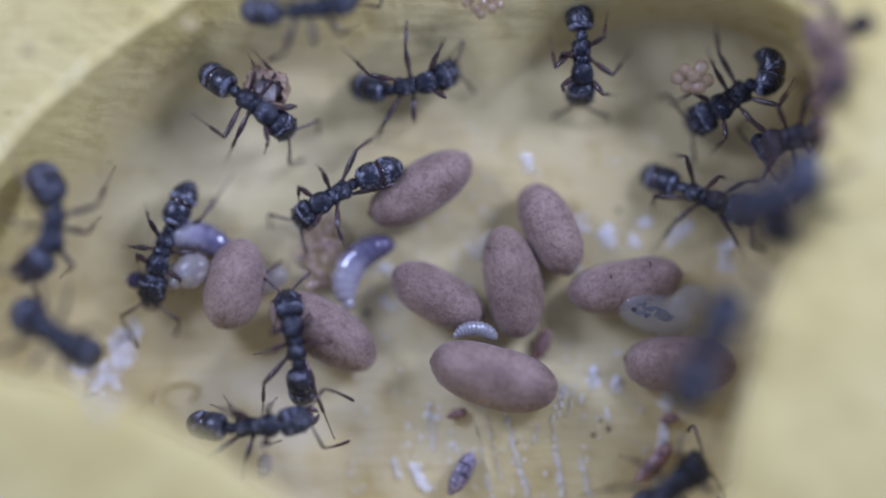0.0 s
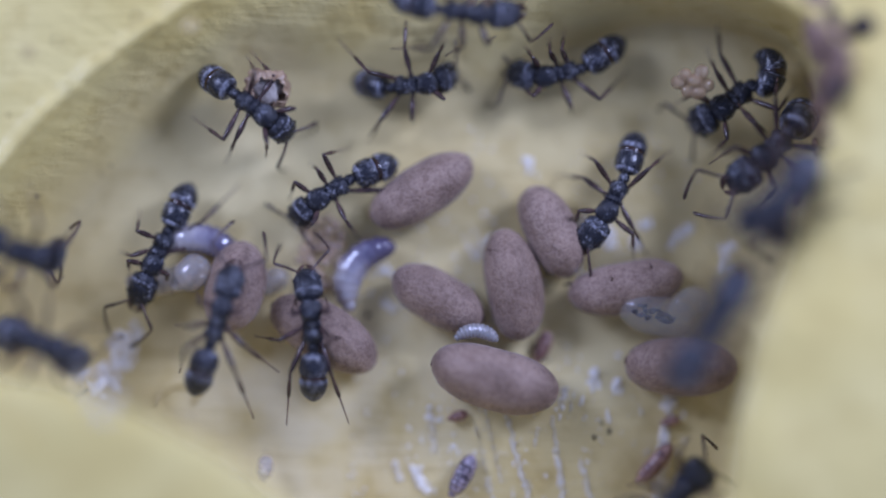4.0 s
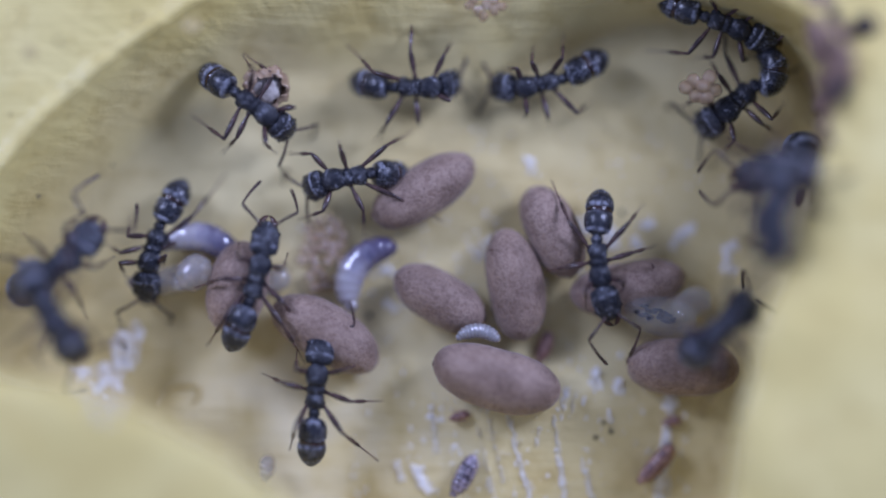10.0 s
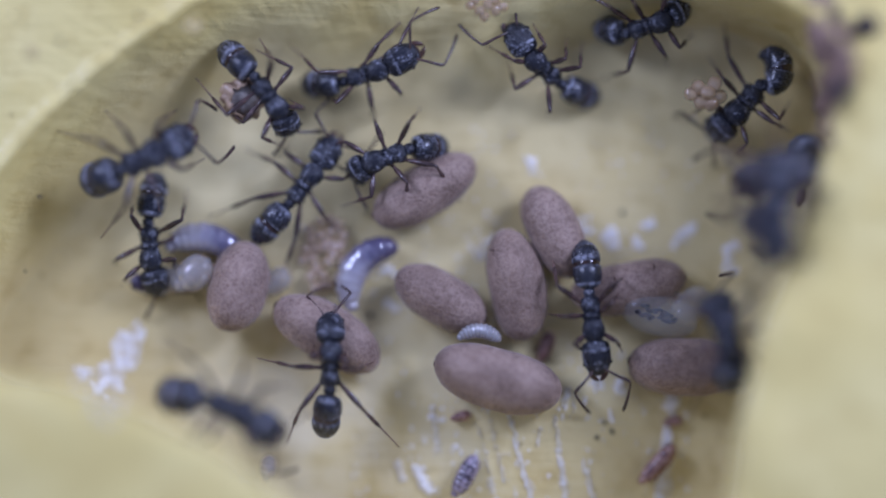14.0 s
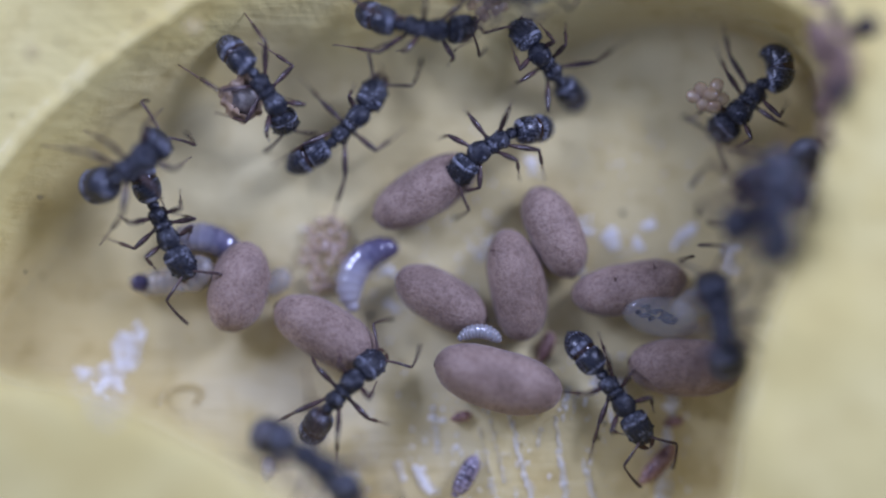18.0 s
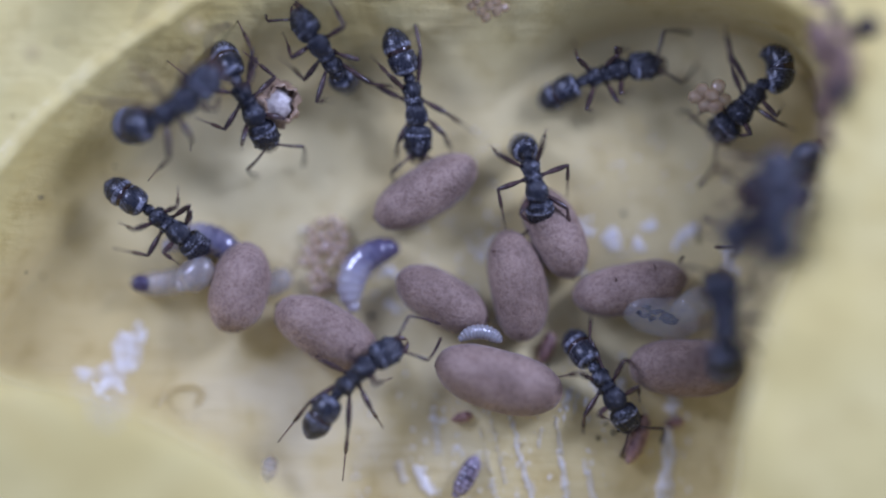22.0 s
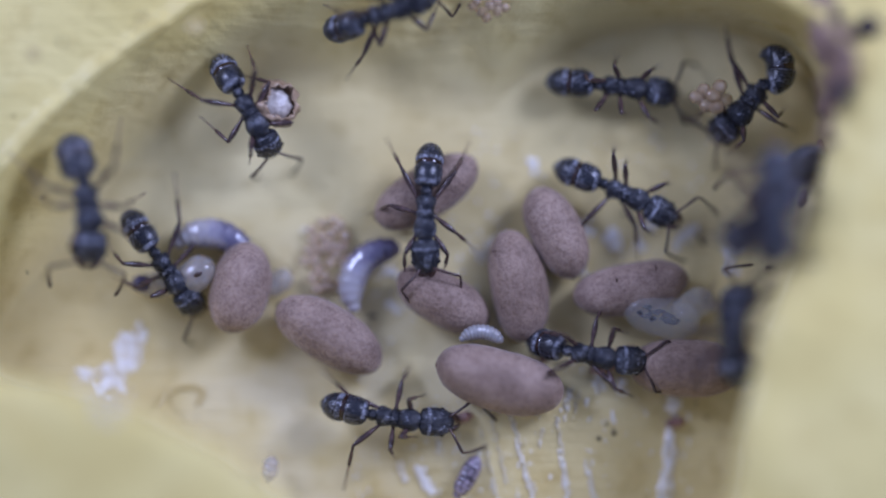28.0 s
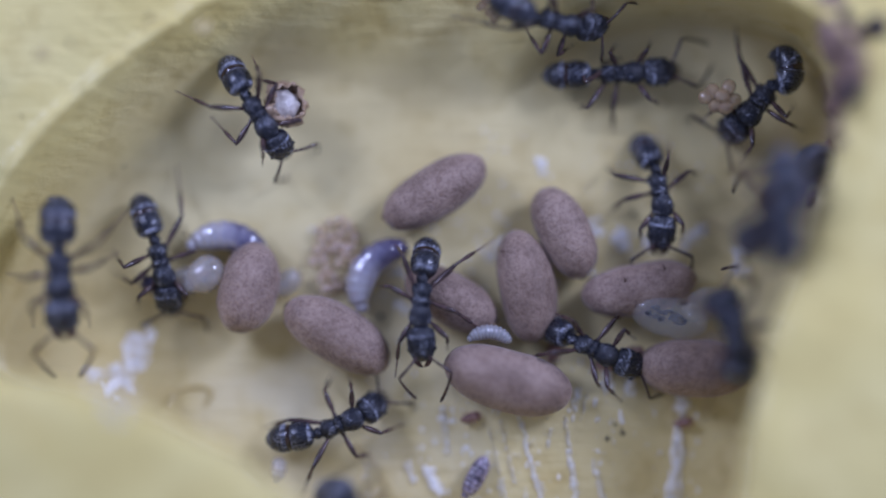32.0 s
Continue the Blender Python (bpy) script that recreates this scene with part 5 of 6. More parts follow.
    drive(ant_f, [(0, -10.47, -0.37, 0.15, 0, -0, -108, 8, 25, -6, 10),
        (1, -10.47, -0.32, 0.15, 0, -0, -107, 7, 13, -6, 10),
        (2, -10.48, -0.63, 0.15, 0, -0, -107, 5, 28, -4, 10),
        (3, -10.49, -0.39, 0.15, 0, -0, -108, 2, 11, -2, 10),
        (5.5, -10.89, -0.28, 0.15, 0, -0, -122, -1, 17, 0, 10),
        (6, -10.85, -0.28, 0.15, 0, -0, -120, 0, 11, -0, 10),
        (7, -10.75, -0.17, 0.15, 0, -0, -117, 1, 34, -1, 10),
        (8, -10.61, -0.28, 0.15, 0, -0, -110, 9, 28, -7, 10),
        (9, -10.56, -0.17, 0.15, 0, -0, -103, 7, 31, -5, 10),
        (10, -10.89, -0.17, 0.15, 0, -0, -106, 14, 32, -11, 10),
        (11, -10.9, -0.07, 0.15, 0, -0, -106, 13, 11, -11, 10),
        (12, -11.02, -0.39, 0.15, 0, -0, -99, 18, 33, -14, 10),
        (13, -10.96, -0.28, 0.15, 0, -0, -98, 17, 39, -14, 10),
        (14, -11.03, -0.06, 0.15, 0, -0, -86, 15, 40, -12, 14),
        (16.5, -10.43, 0.77, 0.9, 0, -0, -64, 3, 11, -3, -12),
        (17, -10.33, 0.56, 0.9, 0, -0, -65, 8, 25, -7, -12),
        (18, -10.44, 0.67, 0.9, 0, -0, -66, 7, 11, -5, -12),
        (19, -10.34, 0.57, 0.9, 0, -0, -60, 2, 25, -2, -12),
        (20, -10.24, 0.58, 0.9, 0, -0, -52, 1, 40, -1, -12),
        (21, -10.24, 0.58, 0.9, 0, -0, -47, -4, 41, 4, -12),
        (22, -10.27, 0.8, 0.78, 0, -0, -37, -6, 49, 5, 10),
        (23, -10.06, 0.59, 0.79, 0, -0, -34, -12, 59, 10, 10),
        (24, -10.48, 0.49, 0.83, 0, -0, -52, -20, 42, 16, 10),
        (25, -10.51, 0.17, 0.69, 0, -0, -49, -15, 42, 12, 10),
        (25.5, -10.75, -0.25, 0.45, 0, -0, -51, -16, 46, 13, 10),
        (27.5, -10.47, -1.09, 0.15, 0, -0, -52, -3, 47, 2, 10),
        (28, -10.35, -0.99, 0.27, 0, -0, -54, 0, 43, -0, 10),
        (29, -10.47, -0.99, 0.15, 0, -0, -56, 1, 39, -1, 10),
        (30, -10.41, -1.09, 0.15, 0, -0, -60, -6, 46, 5, 10),
        (31, -10.75, -1.09, 0.15, 0, -0, -68, -8, 50, 6, 10),
        (31.5, -10.86, -0.99, 0.15, 0, -0, -69, -7, 49, 6, 10),
        (32, -10.99, -0.66, 0.15, 0, -0, -75, -9, 39, 8, 18)], [
        (0, 79, 43, 17, 38, 112, 58, -3, 72, 108, 22, 171, 67, 75, 50, 79, 0, 147, -2, 165, 0, 139, 60, 133, 0),
        (3, 95, 60, -25, 71, 63, 54, -18, 72, 123, -5, -171, 66, 45, 42, 96, 0, 150, -2, 162, 0, 103, 60, 144, 0),
        (6, 87, 60, 23, 83, 96, 54, -22, 72, 141, -4, -141, 78, 58, 58, 70, 7, 158, -2, 174, 0, 32, 60, 139, 0),
        (9, 145, 55, -18, 47, 76, 42, -33, 62, 137, -3, -113, 62, 54, 29, 103, 0, 144, -2, 156, 0, 63, 60, 154, 0),
        (14, 90, 46, -37, 73, 50, 38, 60, 81, 105, -5, -106, 47, 66, 6, 63, 78, 110, 36, 175, 0, 158, 60, 174, 45),
        (17, 95, 35, -56, 53, 75, 38, -1, 69, 75, 20, -125, 45, 68, 4, 129, 0, 74, 55, 176, 0, 86, 60, 143, 0),
        (20, 99, 49, -72, 69, 67, 49, -21, 42, 74, 31, -136, 41, 74, 3, 144, 0, 73, 60, 160, 0, 122, 60, 151, 0),
        (22, 99, 49, -72, 69, 90, 51, 4, 62, 68, 38, -78, 63, 82, 2, 155, 0, 50, 60, 140, 0, 115, 60, 169, 0),
        (23, 64, 39, -69, 65, 84, 47, 15, 88, 87, 45, -65, 64, 94, 3, 161, 0, 79, 60, 138, 0, 115, 60, 169, 0),
        (24, 64, 39, -69, 65, 87, 35, -47, 71, 69, 14, -132, 36, 75, 3, 143, 49, 74, 53, 161, 0, 70, 60, 162, 0),
        (28, 74, 42, -106, 64, 102, 43, -71, 73, 100, -2, 174, 49, 101, 6, 153, 46, 124, 1, 153, 0, 129, 37, 169, 45),
        (29, 39, 39, -69, 85, 81, 47, 92, 84, 97, -3, 176, 44, 96, 6, 161, 50, 127, 1, 151, 0, 121, 36, 173, 48),
        (30, 39, 39, -69, 85, 80, 39, -85, 79, 105, -2, -176, 43, 95, 6, 153, 47, 140, 2, 157, 0, 122, 28, 163, 51),
        (31, 53, 36, -54, 85, 75, 51, 70, 83, 106, -3, 178, 46, 85, 6, 160, 52, 138, 0, 164, 0, 106, 45, 162, 41),
        (32, 27, 27, -46, 86, 62, 24, 44, 84, 94, -5, -162, 44, 63, 5, 134, 53, 137, 0, 174, 0, 74, 42, 150, 47)])
    drive(ant_g, [(0, -5.36, -3.57, 1.36, 0, -0, 99, 3, 40, -2, 40),
        (1, -5.15, -3.74, 1.36, 0, -0, 95, 10, 31, -8, 28),
        (2, -5.06, -3.30, 1.36, 0, -0, 100, 6, 29, -5, 32),
        (3, -4.86, -2.86, 1.36, 0, -0, 98, 11, 25, -9, 19),
        (5.5, -4.68, -2.86, 1.36, 0, -0, 90, -3, 31, 3, 10),
        (6, -4.68, -2.86, 1.36, 0, -0, 91, -1, 38, 1, 10),
        (7, -4.63, -3.17, 1.36, 0, -0, 90, -1, 33, 1, 10),
        (8, -4.70, -4.33, 1.36, 0, -0, 96, -4, 11, 3, 10),
        (9, -4.76, -5.18, 1.06, 0, -0, 82, -8, 11, 6, 10),
        (10, -4.63, -5.29, 1.06, 0, -0, 85, -2, 21, 1, 10),
        (11, -4.31, -4.97, 1.20, 0, -0, 83, 1, 30, -1, 10),
        (12, -4.11, -4.75, 1.36, 0, -0, 88, 8, 23, -6, 10),
        (13, -4.11, -4.43, 1.36, 0, -0, 89, 6, 31, -5, 27),
        (14, -4.12, -4.43, 1.36, 0, -0, 88, 8, 31, -6, 26),
        (16.5, -4.15, -5.17, 1.06, 0, -0, 65, -1, 15, 1, 10),
        (17, -4.25, -5.38, 1.06, 0, -0, 55, -9, 11, 7, 38),
        (18, -3.62, -5.37, 1.06, 0, -0, 48, -9, 32, 8, 40),
        (19, -3.52, -5.37, 1.06, 0, -0, 42, -3, 11, 3, 30),
        (20, -3.20, -4.93, 1.36, 0, -0, 44, -5, 33, 4, 10),
        (21, -3.21, -4.82, 1.36, 0, -0, 47, -9, 21, 7, 10),
        (22, -3.22, -4.82, 1.36, 0, -0, 44, -15, 11, 12, 10),
        (23, -3.04, -5.47, 0.53, 0, -0, 18, -18, 11, 15, 10),
        (24, -2.85, -5.80, 0.15, 0, -0, 4, -9, 11, 8, 10),
        (25, -2.00, -5.90, 0.15, 0, -0, 1, -1, 20, 1, 10),
        (25.5, -1.58, -6.01, 0.15, 0, -0, -5, -2, 11, 2, 10),
        (27.5, -1.47, -6.22, 0.15, 0, -0, -3, 6, 11, -5, 10),
        (28, -1.69, -6.44, 0.15, 0, -0, -8, 6, 11, -5, 10),
        (29, -2.54, -6.76, 0.15, 0, -0, -24, -9, 24, 7, 10),
        (30, -2.65, -6.76, 0.15, 0, -0, -17, 4, 11, -3, 10),
        (31, -3.62, -6.54, 0.15, 0, -0, 20, 18, 20, -14, 10),
        (32, -4.13, -6.64, 0.15, 0, -0, 22, 17, 37, -14, 10)], [
        (0, 111, 60, -18, 27, 98, 60, -7, 19, 105, 50, 91, 66, 104, 41, 84, 34, 129, 4, 165, 47, 171, 1, 168, 0),
        (3, 111, 60, -18, 27, 116, 60, -11, 0, 113, 3, 85, 76, 137, 56, 98, 49, 148, 2, 169, 18, 172, 0, 176, 0),
        (6, 119, 60, -1, 48, 119, 60, -20, 46, 122, 17, 54, 0, 139, 60, 88, 52, 156, 2, 172, 0, 152, 0, 138, 20),
        (9, 57, 60, 8, 66, 63, 41, 102, 0, 84, 32, 84, 62, 101, -1, 88, 67, 156, 52, 170, 72, 148, 24, 132, 45),
        (12, 119, 60, -6, 51, 121, 57, -14, 47, 89, 17, 67, 0, 93, 49, 56, 0, 147, 4, 129, 54, 139, 0, 129, 0),
        (14, 124, 60, -3, 59, 142, 55, -12, 53, 90, 3, 80, 0, 91, 51, 66, 63, 144, 3, 157, 62, 137, 0, 135, 0),
        (17, 83, 60, 35, 16, 99, 50, -22, 57, 86, 14, 74, 67, 91, 0, 100, 71, 158, 23, 169, 82, 137, 14, 149, 85),
        (18, 83, 60, 35, 16, 99, 50, -22, 57, 86, 14, 74, 67, 94, 0, 68, 67, 156, 4, 160, 68, 140, 37, 143, 51),
        (20, 62, 60, 68, 79, 52, 37, -31, 74, 100, 2, 104, 78, 99, 1, 104, 71, 170, 4, -171, 28, 134, 2, 146, 39),
        (22, 112, 60, 13, 62, 112, 60, 24, 40, 110, 2, 110, 78, 107, 1, 105, 64, 170, 4, -173, 31, 136, 3, 141, 0),
        (24, 31, 44, 6, 0, 64, 48, 9, 0, 111, 0, 87, 0, 90, 2, 90, 72, 162, 3, 77, 67, 120, 3, 86, 30),
        (28, 111, 58, 21, 0, 127, 60, -5, 59, 86, -1, 70, 66, 89, 34, 61, 81, 165, 2, 148, 52, 134, 16, 95, 0),
        (30, 50, 39, 2, 83, 58, 47, 9, 65, 69, -2, 65, 40, 94, 3, 59, 34, 162, 27, 141, 63, 137, 33, 99, 9),
        (31, 129, 53, 12, 34, 45, 0, -19, 0, 107, 1, 55, 62, 106, 3, 91, 64, 155, 45, 133, 7, 148, 21, 152, 67),
        (32, 67, 39, 84, 57, 41, 24, 2, 0, 91, 0, 48, 64, 81, 1, 15, 64, 153, 4, 177, 72, 140, 20, 136, 54)])
    drive(ant_h, [(0, -6.72, -6.84, 1.39, 0, -0, 4, 12, 11, -10, 31),
        (1, -7.96, -7.12, 1.53, -28, -0, 3, 14, 23, -12, 36),
        (2, -9.16, -5.62, 1.39, 0, -0, 22, 12, 45, -10, 50),
        (3, -8.46, -3.91, 2.37, 0, -0, 59, 1, 11, -1, 10),
        (5.5, -7.84, -2.12, 1.45, 0, -0, 76, 5, 11, -4, 10),
        (6, -7.32, -2.22, 1.45, 0, -0, 56, -13, 11, 11, 10),
        (7, -6.80, -2.01, 1.45, 0, -0, 55, -7, 11, 5, 10),
        (8, -6.39, -2.33, 1.40, 0, -0, 33, -12, 11, 10, 10),
        (9, -6.60, -2.43, 1.45, 0, -0, 34, -14, 11, 12, 10),
        (10, -6.83, -1.17, 1.45, 0, -0, 74, 9, 11, -8, 10),
        (11, -6.66, 0.33, 1.06, 0, -0, 78, 9, 11, -7, 10),
        (12, -6.04, 1.92, 1.06, 0, -0, 65, 0, 21, -0, 10),
        (13, -5.94, 1.92, 1.06, 0, -0, 63, 2, 11, -2, 10),
        (14, -5.15, 2.40, 0.20, 0, -0, 52, 7, 11, -6, 10),
        (16.5, -3.34, 4.45, 0.20, 0, -0, 35, 18, 11, -14, 10),
        (17, -3.34, 4.77, 0.22, 0, -0, 36, 6, 11, -5, 10),
        (18, -3.45, 4.66, 0.27, 0, -0, 45, 19, 11, -15, 10),
        (19, -3.31, 5.38, 0.34, 0, -4, 59, 31, 11, -25, 23),
        (20, -3.80, 7.19, 0.93, -2, -28, 86, 11, 32, -9, 42),
        (21, -4.15, 7.46, 1.08, -16, -28, 107, 10, 49, -8, 44),
        (22, -4.22, 7.93, 1.53, -26, -28, 122, 28, 34, -23, 51),
        (23, -5.09, 7.98, 1.49, -28, -28, 142, 17, 42, -14, 54),
        (24, -5.68, 8.51, 2.30, -28, -28, 150, 18, 38, -14, 48),
        (25, -5.68, 8.32, 1.95, -28, -28, 156, 19, 53, -16, 58),
        (25.5, -4.83, 8.42, 2.19, -28, -28, 128, -9, 41, 7, 66),
        (26.3, -4.41, 9.11, 2.90, -6, -28, 107, -10, 48, 8, 63),
        (26.9, -4.09, 9.54, 3.10, 28, -28, 62, -20, 46, 17, 58),
        (27.5, -2.86, 9.17, 2.51, 28, -18, 25, -14, 15, 12, 17),
        (28, -1.93, 9.28, 2.67, 28, -12, 18, -12, 46, 10, 24),
        (29, -0.94, 9.41, 2.93, 28, -3, 7, 0, 24, -0, 10),
        (30, 0.12, 9.42, 2.87, 28, -2, 3, -3, 11, 2, 10),
        (31, 2.31, 9.31, 2.85, 28, -6, -1, -2, 11, 1, 10),
        (31.5, 3.15, 9.32, 2.89, 28, 7, -4, -1, 11, 1, 10),
        (32, 3.65, 8.96, 2.21, 28, 28, -9, 7, 11, -6, 10)], [
        (3, 94, 60, 49, 82, 123, 58, -9, 0, 146, 46, 130, 38, 111, -2, 105, 0, 132, 60, 162, 49, 150, 2, 152, 39),
        (6, 85, 60, 21, 60, 80, 57, 13, 33, 89, 27, 53, 64, 103, -3, 98, 64, 161, 5, 179, 46, 140, 0, 148, 0),
        (9, 88, 60, -9, 69, 101, 48, 5, 30, 122, 5, 136, 0, 114, 0, 116, 66, 150, 5, 142, 61, 138, 2, 141, 57),
        (12, 60, 47, 66, 57, 101, 48, 5, 30, 116, 43, 132, 0, 82, 29, 116, 58, 133, 16, 150, 46, 150, -2, 170, 0),
        (13, 78, 48, 65, 34, 101, 48, 5, 30, 117, 31, 133, 0, 97, -4, 113, 80, 130, 48, 144, 0, 152, -2, 175, 0),
        (14, 92, 5, 43, 75, 58, 26, 12, 0, 87, 6, 102, 38, 110, -3, 105, 70, 139, 4, 148, 0, 150, -1, 163, 0),
        (17, 59, 60, 18, 0, -8, -5, -39, 26, 87, 6, 102, 38, 80, -4, 37, 0, 164, 17, 158, 0, 139, -3, 140, 0),
        (20, 83, 45, 44, 0, -8, -5, -39, 26, 116, 16, 52, 24, 81, -5, -98, 66, 137, 42, 166, 0, 133, 14, -150, 62),
        (22, 83, 45, 44, 0, 77, 9, -24, 45, 116, 16, 52, 24, 116, 25, -122, 58, 137, 42, 166, 0, 149, 9, 151, 38)])
    drive(ant_i, [(0, -4.78, 9.07, 3.63, 28, 2, 10, -5, 40, 4, 40),
        (1, -2.07, 9.07, 3.29, 28, -3, 6, 3, 11, -2, 10),
        (2, -1.78, 9.09, 3.30, 28, -1, 4, 3, 11, -2, 28),
        (3, -1.39, 9.11, 3.29, 28, 1, 1, 2, 11, -2, 39),
        (5.5, 5.33, 9.27, 2.61, 28, 28, -7, -0, 11, 0, 10),
        (6, 6.17, 9.38, 2.54, 28, 28, -7, -1, 11, 1, 24),
        (7, 6.61, 9.32, 2.21, 28, 28, -7, -2, 11, 1, 30),
        (8, 7.39, 9.33, 1.98, 28, 24, -5, -2, 11, 1, 30),
        (9, 10.14, 9.08, 1.44, 28, 14, -16, -11, 11, 9, 10),
        (10, 10.88, 8.88, 1.21, 28, 10, -18, -12, 11, 10, 32),
        (11, 11.05, 8.81, 1.13, 28, 15, -22, -14, 11, 11, 41),
        (12, 10.95, 8.52, 1.01, 28, 1, -22, -7, 11, 6, 39),
        (13, 7.70, 8.92, 1.28, 28, 19, -16, -0, 38, 0, 49),
        (14, 7.89, 8.90, 1.11, 28, -11, 19, 0, 54, -0, 60),
        (16.5, 4.15, 9.27, 3.33, 28, 9, 6, 3, 32, -2, 42),
        (17, 3.57, 9.32, 3.47, 28, 9, -1, -2, 40, 2, 65),
        (18, 2.37, 9.77, 3.97, 28, -6, -2, 1, 41, -1, 51),
        (19, -0.04, 11.15, 4.97, 27, 1, -2, -4, 35, 4, 44),
        (32, -0.04, 11.15, 4.97, 27, 1, -2, -4, 35, 4, 44)])
    drive(ant_j, [(0, 10.20, 1.78, 0.15, 0, -0, -22, 4, 26, -3, 38),
        (1, 9.45, 1.82, 0.15, 0, -0, -49, -11, 11, 9, 27),
        (2, 8.90, 1.52, 0.15, 0, -0, -72, -18, 11, 14, 10),
        (3, 7.82, 2.07, 0.15, 0, -0, -100, -11, 11, 9, 27),
        (5.5, 5.58, 0.96, 1.20, 0, -0, -124, -13, 13, 11, 10),
        (6, 5.69, 0.96, 1.02, 0, -0, -114, -2, 22, 1, 26),
        (7, 6.11, 0.76, 0.95, 0, -0, -96, 2, 11, -2, 28),
        (8, 6.10, 0.12, 0.95, 0, -0, -104, 0, 11, -0, 29),
        (9, 5.97, -0.74, 1.22, 0, -0, -103, 6, 11, -5, 19),
        (10, 5.96, -0.74, 1.22, 0, -0, -85, 15, 11, -12, 18),
        (11, 5.69, -1.69, 1.22, 0, -0, -92, 3, 11, -3, 10),
        (12, 5.68, -2.64, 1.19, 0, -0, -96, 3, 15, -3, 10),
        (13, 5.61, -2.22, 1.22, 0, -0, -98, 2, 25, -2, 22),
        (14, 5.67, -2.74, 1.06, 0, -0, -84, 2, 11, -1, 10),
        (16.5, 6.50, -5.51, 0.15, 0, -0, -52, 6, 11, -5, 10),
        (17, 6.60, -5.61, 0.15, 0, -0, -54, 5, 11, -4, 10),
        (18, 6.60, -5.61, 0.15, 0, -0, -55, -4, 11, 4, 10),
        (19, 6.59, -5.60, 0.15, 0, -0, -54, -3, 11, 2, 10),
        (20, 6.48, -5.70, 0.15, 0, -0, -61, -4, 11, 3, 10),
        (21, 6.37, -5.70, 0.15, 0, -0, -59, 2, 24, -2, 10),
        (22, 6.25, -5.37, 0.15, 0, -0, -57, -1, 40, 1, 36),
        (23, 6.14, -5.27, 0.15, 0, -0, -58, 1, 41, -1, 54),
        (24, 6.02, -5.16, 0.15, 0, -0, -56, 1, 45, -1, 57),
        (25, 6.12, -5.16, 0.15, 0, -0, -55, 2, 49, -1, 52),
        (25.5, 5.88, -4.94, 0.49, 0, -0, -40, 20, 11, -16, 37),
        (27.5, 5.97, -3.77, 0.85, 0, -0, -3, 5, 30, -4, 21),
        (28, 5.65, -4.08, 0.77, 0, -0, -11, 8, 19, -7, 41),
        (29, 5.77, -3.87, 0.54, 0, -0, -1, -0, 54, 0, 58),
        (30, 5.57, -3.55, 0.26, 0, -0, 6, -5, 36, 4, 57),
        (31, 5.77, -3.77, 0.45, 0, -0, -5, 16, 50, -13, 50),
        (32, 5.46, -3.87, 0.59, 0, -0, -25, 6, 31, -5, 51)], [
        (0, 52, 2, 25, 35, 35, 2, 36, 0, 70, 55, 16, 42, 120, -5, 103, 0, 132, 37, -179, 76, 159, 17, 60, 82),
        (3, 52, 2, 25, 35, 81, 33, -2, 0, 55, 2, 68, 53, 82, -4, 61, 77, 144, 44, 139, 63, 123, 50, 121, 89),
        (6, 86, 60, 2, 58, 63, 55, -7, 52, 109, 4, 100, 34, 93, -1, 59, 49, 148, 6, 151, 0, 147, 3, 157, 70),
        (9, 79, 60, -2, 79, 42, 51, -11, 63, 93, 4, 88, 55, 92, 30, 83, 22, 134, 6, 132, 59, 157, 3, 166, 47),
        (12, 68, 50, 48, 65, 43, 60, 19, 74, 122, 4, 137, 64, 67, 44, 101, 67, 136, 46, 146, 74, 113, 37, 155, 0),
        (14, 51, 48, 34, 76, 56, 52, -48, 67, 126, 55, 134, 0, 94, 45, 107, 74, 132, 43, 117, 81, 130, 29, -179, 31),
        (17, 68, 39, -17, 39, 52, 40, -35, 57, 112, 58, 92, 81, 56, 1, 50, 11, 162, 52, 155, 11, 106, 60, 131, 0),
        (20, 85, 60, -2, 48, 80, 40, -44, 49, 119, 46, 87, 81, 57, 0, 43, 67, 172, 34, 159, 29, 107, 60, 124, 0),
        (22, 93, 46, -19, 51, 88, 54, -34, 66, 121, 33, 52, 74, 66, 0, 32, 56, 170, -1, 141, 57, 149, 60, 109, 0),
        (28, 88, 32, -8, 0, 58, 26, 12, 0, 90, 1, 69, 61, 34, 18, 37, 75, 159, 52, -176, 68, 146, 53, 138, 40),
        (30, 88, 32, -8, 0, 58, 26, 12, 0, 60, 2, 42, 71, 56, 3, 21, 58, 159, 52, -176, 68, 147, 32, 158, 52),
        (31, 88, 32, -8, 0, 58, 26, 12, 0, 71, 2, 45, 76, 57, 19, 23, 77, 159, 52, -176, 68, 144, 39, 141, 33)])
